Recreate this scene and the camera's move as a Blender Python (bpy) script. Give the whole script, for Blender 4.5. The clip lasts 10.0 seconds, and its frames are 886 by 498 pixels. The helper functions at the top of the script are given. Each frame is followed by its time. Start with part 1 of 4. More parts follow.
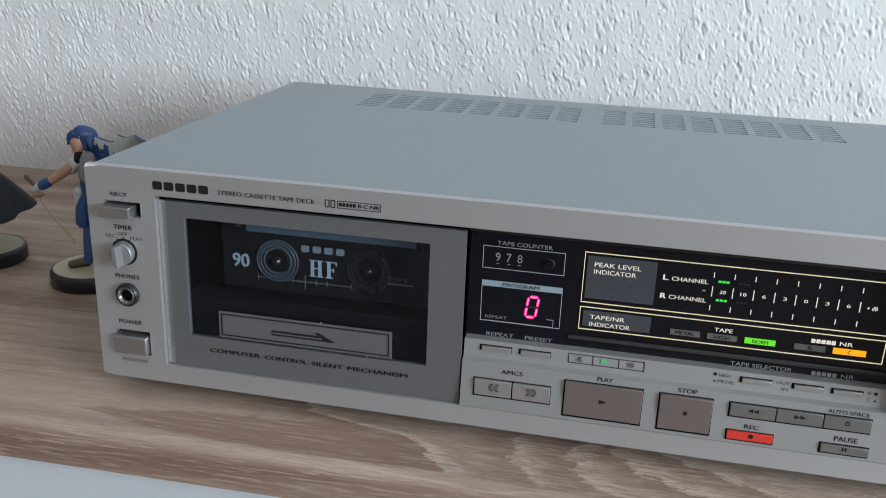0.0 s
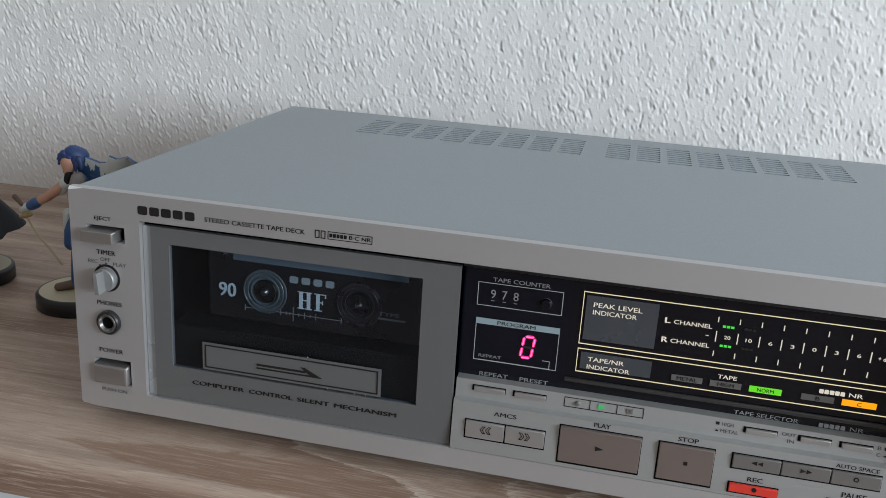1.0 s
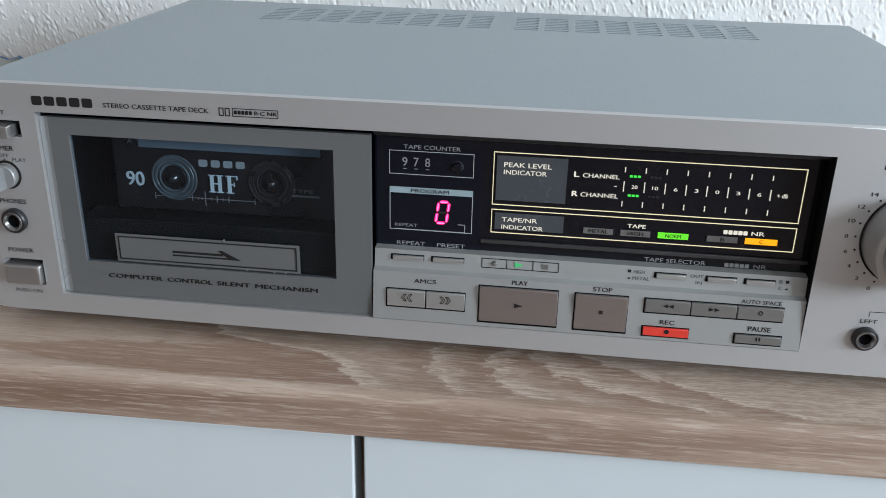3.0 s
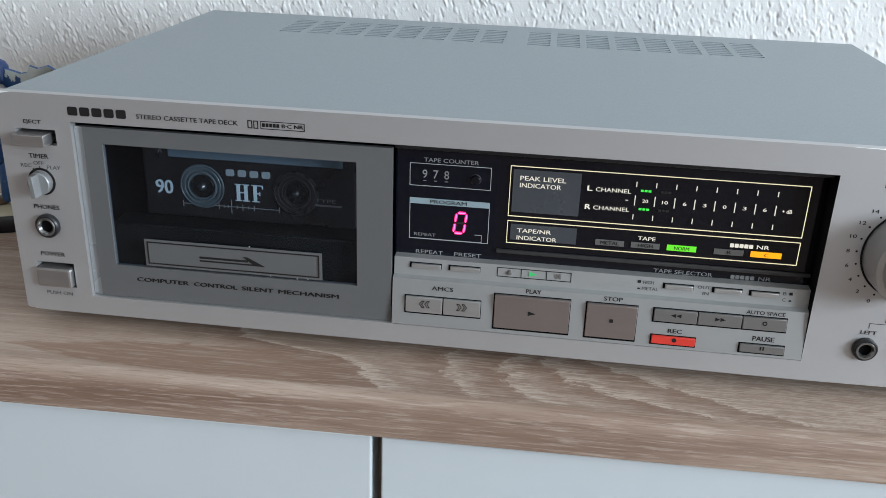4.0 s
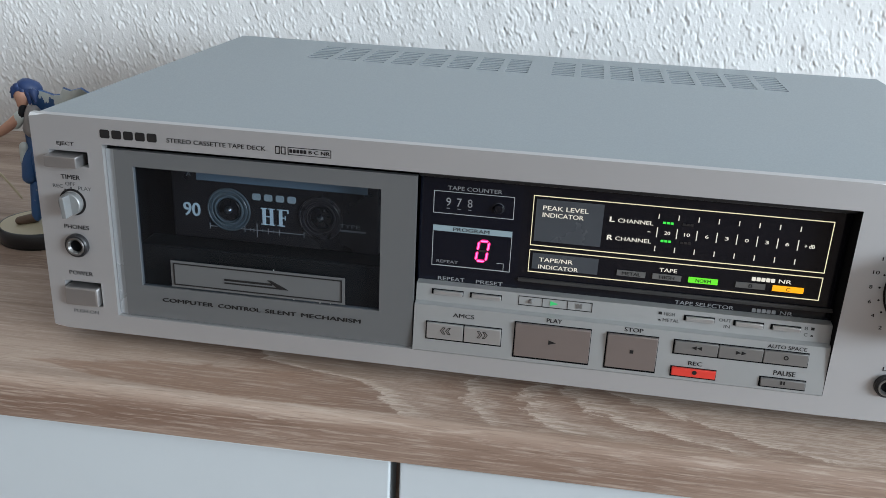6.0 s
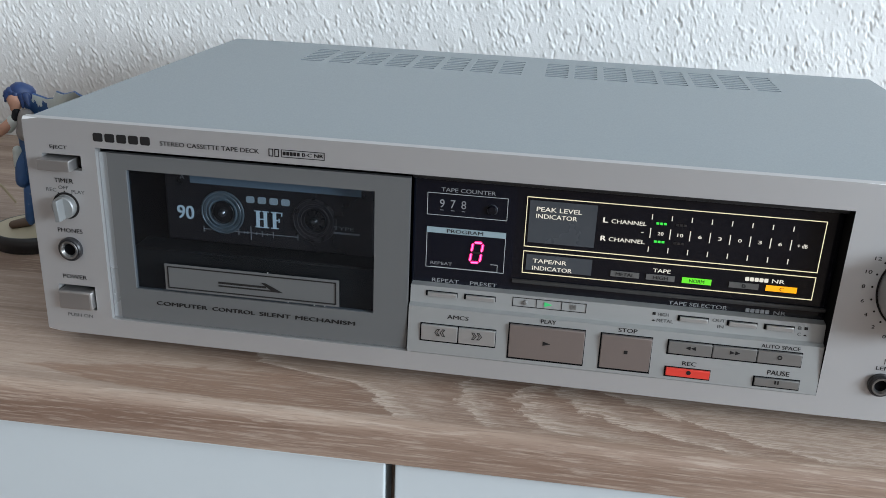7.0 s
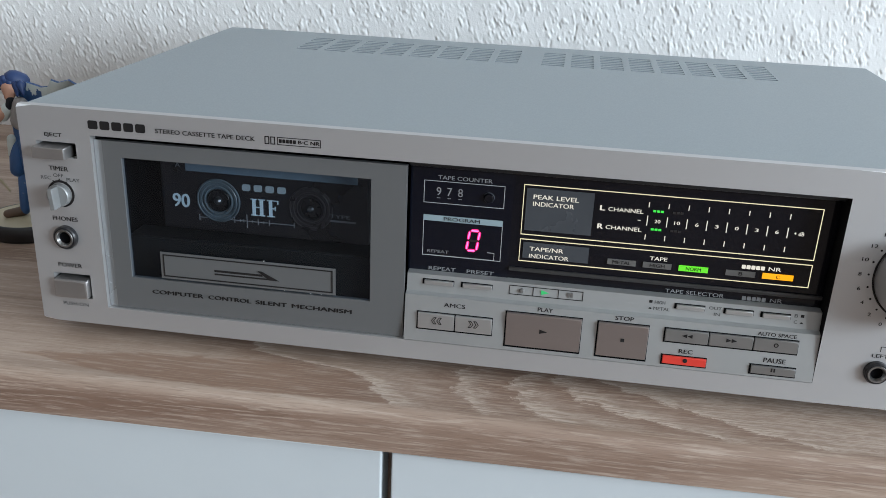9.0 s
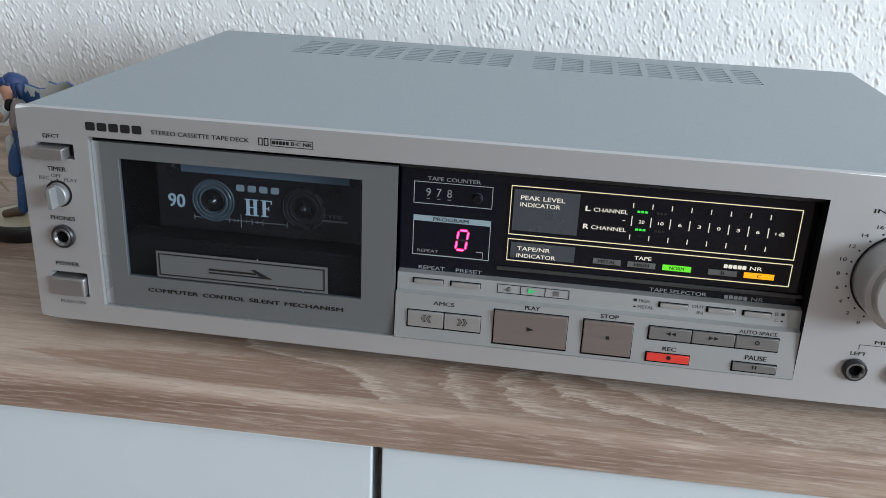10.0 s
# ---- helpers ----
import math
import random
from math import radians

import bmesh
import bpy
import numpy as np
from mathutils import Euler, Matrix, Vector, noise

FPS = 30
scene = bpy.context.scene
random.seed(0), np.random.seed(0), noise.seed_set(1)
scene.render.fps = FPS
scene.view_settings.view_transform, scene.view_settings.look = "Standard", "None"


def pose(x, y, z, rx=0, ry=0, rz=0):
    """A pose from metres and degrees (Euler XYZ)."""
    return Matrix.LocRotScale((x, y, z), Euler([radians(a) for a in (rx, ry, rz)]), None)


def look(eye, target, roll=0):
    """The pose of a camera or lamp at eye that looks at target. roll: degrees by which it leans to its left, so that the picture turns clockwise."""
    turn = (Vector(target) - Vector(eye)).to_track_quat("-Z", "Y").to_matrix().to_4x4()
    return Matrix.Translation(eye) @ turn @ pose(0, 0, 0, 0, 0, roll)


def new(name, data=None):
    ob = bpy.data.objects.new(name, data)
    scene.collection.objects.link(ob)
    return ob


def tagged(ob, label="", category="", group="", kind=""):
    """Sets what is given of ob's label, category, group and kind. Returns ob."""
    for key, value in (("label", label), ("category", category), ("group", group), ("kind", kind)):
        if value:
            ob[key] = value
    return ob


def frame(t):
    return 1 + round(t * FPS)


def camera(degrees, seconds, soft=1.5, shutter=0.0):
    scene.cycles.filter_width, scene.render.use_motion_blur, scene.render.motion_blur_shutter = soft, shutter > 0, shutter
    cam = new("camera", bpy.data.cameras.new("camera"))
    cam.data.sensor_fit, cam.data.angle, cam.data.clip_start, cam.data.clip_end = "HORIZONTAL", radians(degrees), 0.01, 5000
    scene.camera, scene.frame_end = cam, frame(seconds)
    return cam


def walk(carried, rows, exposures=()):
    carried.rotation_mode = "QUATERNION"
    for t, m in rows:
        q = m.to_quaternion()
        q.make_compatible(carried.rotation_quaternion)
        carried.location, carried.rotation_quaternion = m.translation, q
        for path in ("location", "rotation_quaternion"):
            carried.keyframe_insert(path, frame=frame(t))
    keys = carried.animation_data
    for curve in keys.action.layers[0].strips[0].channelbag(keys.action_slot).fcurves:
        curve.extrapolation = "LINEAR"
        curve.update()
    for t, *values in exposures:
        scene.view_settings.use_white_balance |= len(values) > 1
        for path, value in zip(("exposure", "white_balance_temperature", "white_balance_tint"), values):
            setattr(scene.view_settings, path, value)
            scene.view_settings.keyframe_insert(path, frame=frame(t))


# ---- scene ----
cam = camera(52.69, 10.0, soft=0.6, shutter=0.22)
# seconds, x, y, z, yaw, pitch, roll
ROWS = [
    (0, 0.2389, -0.3547, 0.2196, 12.026, -19.467, -2.143),
    (0.5, 0.2386, -0.3459, 0.2223, 11.997, -17.813, -2.174),
    (1, 0.2399, -0.3385, 0.2187, 12.756, -17.869, -3.465),
    (1.5, 0.2372, -0.3319, 0.2180, 13.408, -17.433, -3.905),
    (2, 0.2378, -0.3319, 0.2184, 12.809, -17.013, -3.884),
    (2.2, 0.2347, -0.3335, 0.2164, 11.481, -17.528, -2.347),
    (2.5, 0.2388, -0.3375, 0.2103, 10.121, -20.317, -1.638),
    (2.7, 0.2436, -0.3404, 0.2060, 8.667, -21.796, -1.006),
    (3, 0.2501, -0.3446, 0.2016, 7.327, -23.185, -1.225),
    (3.2, 0.2474, -0.3471, 0.2038, 6.583, -23.278, -1.178),
    (4.3, 0.2441, -0.3616, 0.2097, 8.147, -22.680, -2.164),
    (4.5, 0.2445, -0.3621, 0.2096, 8.500, -22.512, -2.217),
    (5, 0.2425, -0.3629, 0.2098, 9.164, -22.233, -2.380),
    (5.5, 0.2421, -0.3629, 0.2103, 9.263, -21.849, -2.514),
    (6, 0.2432, -0.3617, 0.2123, 9.210, -21.470, -2.452),
    (7.5, 0.2445, -0.3622, 0.2122, 8.763, -21.312, -2.233),
    (8, 0.2450, -0.3626, 0.2109, 8.720, -21.493, -2.271),
    (8.5, 0.2446, -0.3627, 0.2099, 8.639, -21.837, -2.372),
    (9, 0.2437, -0.3620, 0.2103, 8.584, -21.815, -2.365),
    (9.5, 0.2446, -0.3621, 0.2140, 8.299, -21.592, -1.603),
    (10, 0.2485, -0.3704, 0.2127, 8.472, -21.672, -2.535),
]
EXPOSURES = [(0.0, -0.15, 6500, 11), (0.5, -0.28, 6700, 12), (1.0, -0.31, 6750, 12), (2.0, -0.32, 6800, 13), (2.5, -0.20, 6800, 14), (3.0, 0.0, 6480, 10), (10.0, -0.03, 6470, 10)]
walk(cam, [(t, pose(x, y, z, 90 + pitch, roll, yaw)) for t, x, y, z, yaw, pitch, roll in ROWS], EXPOSURES)

# ---- light: daylight from a window in the side wall, well to the right of the deck ----
world = bpy.data.worlds.new("sky")
scene.world = world
world.use_nodes = True
sky = world.node_tree.nodes.new("ShaderNodeTexSky")
sky.sky_type, sky.sun_disc = "NISHITA", False
sky.sun_elevation, sky.sun_rotation = radians(35), radians(200)
back = world.node_tree.nodes["Background"]
back.inputs[1].default_value = 0.12
world.node_tree.links.new(sky.outputs[0], back.inputs[0])

window_light = bpy.data.lights.new("window_light", "AREA")
window_light.shape, window_light.size, window_light.size_y = "RECTANGLE", 1.25, 0.75
window_light.energy, window_light.color = 110.0, (0.785, 0.905, 1.0)
lamp = new("window_light", window_light)
lamp.matrix_world = look((2.39, -1.22, 0.62), (0.0, -1.22, 0.62))


# ---- materials ----
def shader(name, base, rough=0.5, metal=0.0, vary=0.06, grain=(40, 40, 40), bump=0.0, rough_vary=0.05, spec=0.5, coat=0.0, big=(5, 5, 5), aniso=0.0):
    """A surface with colour variation at two scales and a fine relief."""
    m = bpy.data.materials.new(name)
    m.use_nodes = True
    n, l = m.node_tree.nodes, m.node_tree.links
    p = n["Principled BSDF"]
    p.inputs["Metallic"].default_value = metal
    p.inputs["Specular IOR Level"].default_value = spec
    p.inputs["Coat Weight"].default_value = coat
    p.inputs["Coat Roughness"].default_value = 0.06
    p.inputs["Anisotropic"].default_value = aniso
    if aniso:
        # brushed along x: the sheen spreads up and down
        grain_way = n.new("ShaderNodeCombineXYZ")
        grain_way.inputs["Z"].default_value = 1.0
        l.new(grain_way.outputs[0], p.inputs["Tangent"])
    co = n.new("ShaderNodeTexCoord")
    facs = []
    for scale, detail in ((grain, 4), (big, 3)):
        mp = n.new("ShaderNodeMapping")
        mp.inputs["Scale"].default_value = scale
        l.new(co.outputs["Object"], mp.inputs[0])
        t = n.new("ShaderNodeTexNoise")
        t.inputs["Scale"].default_value = 1.0
        t.inputs["Detail"].default_value = detail
        l.new(mp.outputs[0], t.inputs["Vector"])
        facs.append(t)
    mean = n.new("ShaderNodeMath")
    mean.operation = "ADD"
    l.new(facs[0].outputs["Fac"], mean.inputs[0])
    l.new(facs[1].outputs["Fac"], mean.inputs[1])
    tone = n.new("ShaderNodeMapRange")
    tone.inputs["From Min"].default_value, tone.inputs["From Max"].default_value = 0.5, 1.5
    tone.inputs["To Min"].default_value, tone.inputs["To Max"].default_value = 1 - vary, 1 + vary
    l.new(mean.outputs[0], tone.inputs["Value"])
    mul = n.new("ShaderNodeVectorMath")
    mul.operation = "SCALE"
    mul.inputs[0].default_value = base
    l.new(tone.outputs[0], mul.inputs["Scale"])
    l.new(mul.outputs[0], p.inputs["Base Color"])
    ro = n.new("ShaderNodeMapRange")
    ro.inputs["From Min"].default_value, ro.inputs["From Max"].default_value = 0.3, 0.7
    ro.inputs["To Min"].default_value, ro.inputs["To Max"].default_value = max(rough - rough_vary, 0.02), rough + rough_vary
    l.new(facs[0].outputs["Fac"], ro.inputs["Value"])
    l.new(ro.outputs[0], p.inputs["Roughness"])
    if bump:
        b = n.new("ShaderNodeBump")
        b.inputs["Strength"].default_value, b.inputs["Distance"].default_value = 1.0, bump
        l.new(facs[0].outputs["Fac"], b.inputs["Height"])
        l.new(b.outputs[0], p.inputs["Normal"])
    return m


def glow(name, colour, strength, base=(0.02, 0.02, 0.02)):
    m = shader(name, base, 0.4, vary=0.02)
    p = m.node_tree.nodes["Principled BSDF"]
    p.inputs["Emission Color"].default_value = (*colour, 1)
    p.inputs["Emission Strength"].default_value = strength
    return m


def clear(name, tint, rough=0.03):
    """A tinted pane: see-through with a glossy face."""
    m = bpy.data.materials.new(name)
    m.use_nodes = True
    n, l = m.node_tree.nodes, m.node_tree.links
    n.remove(n["Principled BSDF"])
    tr, gl, mix, fr = (n.new("ShaderNode" + k) for k in ("BsdfTransparent", "BsdfGlossy", "MixShader", "Fresnel"))
    tr.inputs[0].default_value = (*tint, 1)
    gl.inputs["Color"].default_value, gl.inputs["Roughness"].default_value = (0.66, 0.78, 0.95, 1), rough
    fr.inputs["IOR"].default_value = 1.45
    l.new(fr.outputs[0], mix.inputs[0])
    l.new(tr.outputs[0], mix.inputs[1])
    l.new(gl.outputs[0], mix.inputs[2])
    l.new(mix.outputs[0], n["Material Output"].inputs[0])
    return m


def wood_shader():
    """Sonoma oak laminate: the grain runs along x, with flame figures near the front edge."""
    m = bpy.data.materials.new("oak_laminate")
    m.use_nodes = True
    n, l = m.node_tree.nodes, m.node_tree.links
    p = n["Principled BSDF"]
    co = n.new("ShaderNodeTexCoord")

    def noise_at(scale, detail=4.0, rough=0.5, distort=0.0, vec=None):
        mp = n.new("ShaderNodeMapping")
        mp.inputs["Scale"].default_value = scale
        l.new(vec or co.outputs["Object"], mp.inputs[0])
        t = n.new("ShaderNodeTexNoise")
        t.inputs["Scale"].default_value, t.inputs["Detail"].default_value = 1.0, detail
        t.inputs["Roughness"].default_value, t.inputs["Distortion"].default_value = rough, distort
        l.new(mp.outputs[0], t.inputs["Vector"])
        return t.outputs["Fac"]

    def ramp(fac, a, b, lo=0.0, hi=1.0):
        r = n.new("ShaderNodeMapRange")
        for key, value in (("From Min", a), ("From Max", b), ("To Min", lo), ("To Max", hi)):
            r.inputs[key].default_value = value
        l.new(fac, r.inputs["Value"])
        return r.outputs[0]

    def math_node(op, a, b):
        k = n.new("ShaderNodeMath")
        k.operation = op
        for i, v in enumerate((a, b)):
            if isinstance(v, (int, float)):
                k.inputs[i].default_value = v
            else:
                l.new(v, k.inputs[i])
        return k.outputs[0]

    def blend(fac, a, b):
        k = n.new("ShaderNodeMix")
        k.data_type = "RGBA"
        l.new(fac, k.inputs[0])
        for i, v in ((6, a), (7, b)):
            if isinstance(v, tuple):
                k.inputs[i].default_value = (*v, 1)
            else:
                l.new(v, k.inputs[i])
        return k.outputs[2]

    sep = n.new("ShaderNodeSeparateXYZ")
    l.new(co.outputs["Object"], sep.inputs[0])
    x, y = sep.outputs[0], math_node("ADD", sep.outputs[1], math_node("MULTIPLY", sep.outputs[2], 0.9))

    def curve(fac, stops):
        """A value that runs through the stops (position 0..1, value)."""
        r = n.new("ShaderNodeValToRGB")
        e = r.color_ramp.elements
        while len(e) < len(stops):
            e.new(0.5)
        for k, (at_pos, v) in zip(e, stops):
            k.position, k.color = at_pos, (v, v, v, 1)
        l.new(fac, r.inputs[0])
        return r.outputs[0]

    streak = noise_at((2.6, 60, 60), 6, 0.62, 0.4)
    fine = noise_at((40, 620, 620), 4, 0.65, 0.3)
    hair = noise_at((70, 1500, 1500), 3, 0.6)
    pores = noise_at((80, 800, 800), 4, 0.65, 0.9)
    ragged = noise_at((55, 140, 60), 6, 0.72, 0.7)
    soft = noise_at((9, 30, 30), 3, 0.5)
    # straight grain
    col = blend(ramp(streak, 0.36, 0.64), (0.222, 0.148, 0.107), (0.425, 0.325, 0.258))
    # flame figures: heartwood that darkens along the grain and ends in slanting, ragged tips
    yr = math_node("ADD", y, ramp(soft, 0.3, 0.7, -0.0015, 0.0015))
    zone = math_node("MULTIPLY", ramp(yr, -0.0295, -0.0265), ramp(yr, 0.09, 0.03))
    right = ramp(x, 0.150, 0.176)
    # the long first tongue lies between two bowed edges and ends in a ragged tip
    along = ramp(x, -0.02, 0.20)
    high = math_node("SUBTRACT", math_node("MULTIPLY", curve(along, ((0.0, 0.50), (0.036, 0.567), (0.114, 0.623), (0.45, 0.783), (0.673, 0.833), (0.773, 0.79), (0.823, 0.655), (0.868, 0.418), (0.885, 0.25), (1.0, 0.20))), 0.06), 0.05)
    lower = math_node("SUBTRACT", math_node("MULTIPLY", curve(along, ((0.0, 0.60), (0.036, 0.567), (0.114, 0.558), (0.182, 0.475), (0.309, 0.393), (0.523, 0.343), (0.773, 0.367), (0.868, 0.392), (1.0, 0.45))), 0.06), 0.05)
    bite = math_node("MULTIPLY", ramp(ragged, 0.3, 0.7, -0.0035, 0.0035), ramp(x, 0.02, 0.17, 0.45, 1.0))
    tongue = math_node("MULTIPLY", ramp(math_node("SUBTRACT", math_node("ADD", yr, math_node("MULTIPLY", bite, 0.35)), lower), -0.0005, 0.0006), ramp(math_node("ADD", math_node("SUBTRACT", high, yr), bite), -0.0006, 0.0012))
    pale_band = math_node("MULTIPLY", math_node("MULTIPLY", ramp(yr, -0.0405, -0.0365), ramp(yr, 0.016, 0.004)), math_node("SUBTRACT", 1.0, right))
    col = blend(math_node("MULTIPLY", pale_band, ramp(streak, 0.35, 0.65, 0.45, 0.85)), col, (0.425, 0.332, 0.265))
    col = blend(math_node("MULTIPLY", tongue, ramp(streak, 0.3, 0.7, 0.95, 0.75)), col, (0.285, 0.180, 0.125))
    col = blend(math_node("MULTIPLY", math_node("MULTIPLY", zone, right), 0.75), col, (0.375, 0.283, 0.224))
    sap = math_node("MULTIPLY", zone, ramp(x, 0.155, 0.172, 0.0, 0.45))
    col = blend(math_node("MULTIPLY", sap, ramp(pores, 0.46, 0.56)), col, (0.62, 0.53, 0.45))
    # more tongues further along, one over the other, each with a pale rim
    across = ramp(y, -0.03, 0.02)
    jag = math_node("ADD", ramp(ragged, 0.3, 0.7, -0.0085, 0.0085), ramp(pores, 0.35, 0.65, -0.0022, 0.0022))
    # each: where it starts, how ragged and how dark it is, and its edge across the grain
    for base, rough_edge, depth, tip in ((0.20, 1.0, 1.0, ((0.0, 0.80), (0.36, 0.575), (0.56, 0.45), (0.76, 0.36), (0.82, 0.32), (1.0, 0.30))),
                                         (0.20, 1.0, 1.0, ((0.0, 0.625), (0.108, 0.527), (0.23, 0.40), (0.364, 0.327), (0.59, 0.262), (0.76, 0.225), (1.0, 0.25))),
                                         (0.20, 1.0, 1.0, ((0.0, 0.25), (0.134, 0.197), (0.36, 0.137), (0.64, 0.127), (1.0, 0.175))),
                                         (0.10, 0.8, 0.7, ((0.0, 0.575), (0.3, 0.525), (0.6, 0.50), (1.0, 0.525))),
                                         (0.10, 0.5, 0.9, ((0.0, 0.39), (0.07, 0.36), (0.386, 0.305), (0.55, 0.25), (0.62, 0.15), (0.75, 0.0), (1.0, 0.0)))):
        inside = math_node("SUBTRACT", math_node("ADD", math_node("ADD", math_node("MULTIPLY", curve(across, tip), 0.2), base), math_node("MULTIPLY", jag, rough_edge)), x)
        rim = math_node("MULTIPLY", ramp(inside, -0.012, -0.002), ramp(inside, 0.001, 0.0))
        col = blend(math_node("MULTIPLY", zone, math_node("MULTIPLY", rim, ramp(pores, 0.42, 0.56, 0.15, 0.85))), col, (0.60, 0.51, 0.43))
        dark = math_node("MULTIPLY", ramp(inside, 0.0, 0.0012), ramp(inside, 0.045, 0.006, 0.0, depth))
        col = blend(math_node("MULTIPLY", zone, math_node("MULTIPLY", dark, ramp(fine, 0.3, 0.75, 0.9, 0.65))), col, (0.235, 0.150, 0.108))
    # shade of the rounded front edge painted in dark, limed streaks, fine pores
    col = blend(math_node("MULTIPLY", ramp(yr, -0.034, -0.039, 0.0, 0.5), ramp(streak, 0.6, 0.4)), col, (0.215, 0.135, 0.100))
    col = blend(ramp(fine, 0.50, 0.66, 0.0, 0.52), col, (0.53, 0.445, 0.37))
    col = blend(ramp(hair, 0.52, 0.68, 0.0, 0.42), col, (0.165, 0.108, 0.080))
    warm = n.new("ShaderNodeVectorMath")
    warm.operation = "MULTIPLY"
    warm.inputs[1].default_value = (1.0, 0.965, 0.955)
    l.new(col, warm.inputs[0])
    l.new(warm.outputs[0], p.inputs["Base Color"])
    l.new(ramp(fine, 0.3, 0.7, 0.42, 0.55), p.inputs["Roughness"])
    p.inputs["Specular IOR Level"].default_value = 0.4
    bp = n.new("ShaderNodeBump")
    bp.inputs["Strength"].default_value, bp.inputs["Distance"].default_value = 0.6, 0.00025
    l.new(hair, bp.inputs["Height"])
    l.new(bp.outputs[0], p.inputs["Normal"])
    return m


WALLPAPER = shader("wallpaper", (0.775, 0.775, 0.77), 0.85, vary=0.03, grain=(900, 900, 900), bump=0.0002, spec=0.2, big=(12, 12, 12))
PLASTER = shader("plaster", (0.42, 0.355, 0.32), 0.9, vary=0.05, bump=0.0005, spec=0.2)
CEILING = shader("ceiling_paint", (0.75, 0.74, 0.72), 0.9, vary=0.03, bump=0.0005, spec=0.2)
FLOORING = shader("flooring", (0.20, 0.15, 0.12), 0.5, vary=0.2, grain=(3, 60, 3), bump=0.0003)
OAK = wood_shader()
WHITE_FRONT = shader("white_lacquer", (0.56, 0.595, 0.615), 0.5, vary=0.015, spec=0.3)
GAP_BROWN = shader("carcass_edge", (0.42, 0.31, 0.25), 0.6, vary=0.1)
ALUMINIUM = shader("brushed_aluminium", (0.52, 0.512, 0.516), 0.50, 0.66, vary=0.012, grain=(40, 900, 2600), rough_vary=0.02, aniso=0.55, bump=0.000002)
# plate aluminium made paler: the chamfer's highlight is in the colour
ALU_HIGHLIGHT = shader("highlit_aluminium", (0.90, 0.91, 0.92), 0.36, 0.35, vary=0.03, grain=(14, 900, 1400))
COVER_PAINT = shader("grey_enamel", (0.249, 0.285, 0.309), 0.42, vary=0.02, grain=(1500, 1500, 1500), rough_vary=0.06, bump=0.00002, spec=0.5)
PANEL_GREY = shader("silver_panel", (0.395, 0.40, 0.398), 0.48, 0.6, vary=0.02, grain=(14, 900, 1400), rough_vary=0.04)
DOOR_GREY = shader("door_acrylic", (0.137, 0.139, 0.140), 0.36, 0.2, vary=0.012, grain=(30, 30, 30), rough_vary=0.02, coat=0.25)
DOOR_BEVEL = shader("clear_edge", (0.25, 0.26, 0.267), 0.30, 0.3, vary=0.03, coat=1.0)
BLACK = shader("black_plastic", (0.012, 0.012, 0.014), 0.35, vary=0.1, grain=(300, 300, 300))
SHINY_BLACK = shader("black_acrylic", (0.006, 0.006, 0.009), 0.10, vary=0.1, spec=0.35)
# black acrylic with a bluish reflection painted into its base colour
BLUE_REFLECTION = shader("blue_reflection_acrylic", (0.004, 0.005, 0.010), 0.12, vary=0.12, spec=0.4)
DUSTY_BLACK = shader("dusty_black", (0.030, 0.029, 0.029), 0.45, vary=0.35, grain=(180, 400, 400))
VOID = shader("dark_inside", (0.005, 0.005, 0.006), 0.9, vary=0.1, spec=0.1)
KEY_SILVER = shader("silver_key", (0.52, 0.52, 0.52), 0.38, 0.8, vary=0.03, grain=(14, 900, 1400))
BUTTON = shader("silver_button", (0.42, 0.405, 0.40), 0.34, 0.85, vary=0.03, grain=(14, 900, 1400))
KEY_BRONZE = shader("bronze_grey_key", (0.32, 0.272, 0.257), 0.36, 0.75, vary=0.03, grain=(14, 900, 1400))
KEY_GREY = shader("grey_key", (0.27, 0.265, 0.26), 0.36, 0.7, vary=0.03, grain=(14, 900, 1400))
KEY_RED = shader("red_key", (0.66, 0.045, 0.03), 0.38, vary=0.04)
BAND_BLUE = shader("pale_band", (0.27, 0.35, 0.38), 0.5, vary=0.03)
DIAL_GREY = shader("satin_dial", (0.27, 0.275, 0.275), 0.42, 0.45, vary=0.03)
DARK_METAL = shader("dull_steel", (0.16, 0.165, 0.17), 0.25, 0.9, vary=0.05)
JACK_METAL = shader("nickel", (0.31, 0.305, 0.30), 0.28, 0.95, vary=0.04)
PRINT_DARK = shader("dark_print", (0.018, 0.016, 0.016), 0.6, vary=0.05, spec=0.15)
PRINT_WHITE = shader("white_print", (0.42, 0.43, 0.43), 0.5, vary=0.03)
PRINT_GREY = shader("grey_print", (0.24, 0.245, 0.25), 0.5, vary=0.03)
PRINT_SOFT = shader("soft_dark_print", (0.10, 0.10, 0.10), 0.6, vary=0.05, spec=0.2)
PRINT_DIM = shader("dim_print", (0.20, 0.20, 0.205), 0.5, vary=0.03)
PRINT_PALE = shader("pale_blue_print", (0.50, 0.60, 0.64), 0.5, vary=0.03)
MARK_PALE = shader("dim_pale_print", (0.27, 0.315, 0.33), 0.5, vary=0.03)
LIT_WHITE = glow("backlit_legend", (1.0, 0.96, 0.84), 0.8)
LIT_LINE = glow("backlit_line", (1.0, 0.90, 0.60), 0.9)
LIT_GREEN = glow("green_lamp", (0.16, 1.0, 0.02), 0.85)
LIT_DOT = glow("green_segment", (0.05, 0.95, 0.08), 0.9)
LIT_PLAY = glow("play_lamp", (0.05, 0.85, 0.25), 0.6)
LIT_ORANGE = glow("orange_lamp", (1.0, 0.40, 0.0), 1.25)
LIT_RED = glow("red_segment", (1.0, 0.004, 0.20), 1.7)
LIT_CORE = glow("segment_core", (1.0, 0.24, 0.55), 1.8)
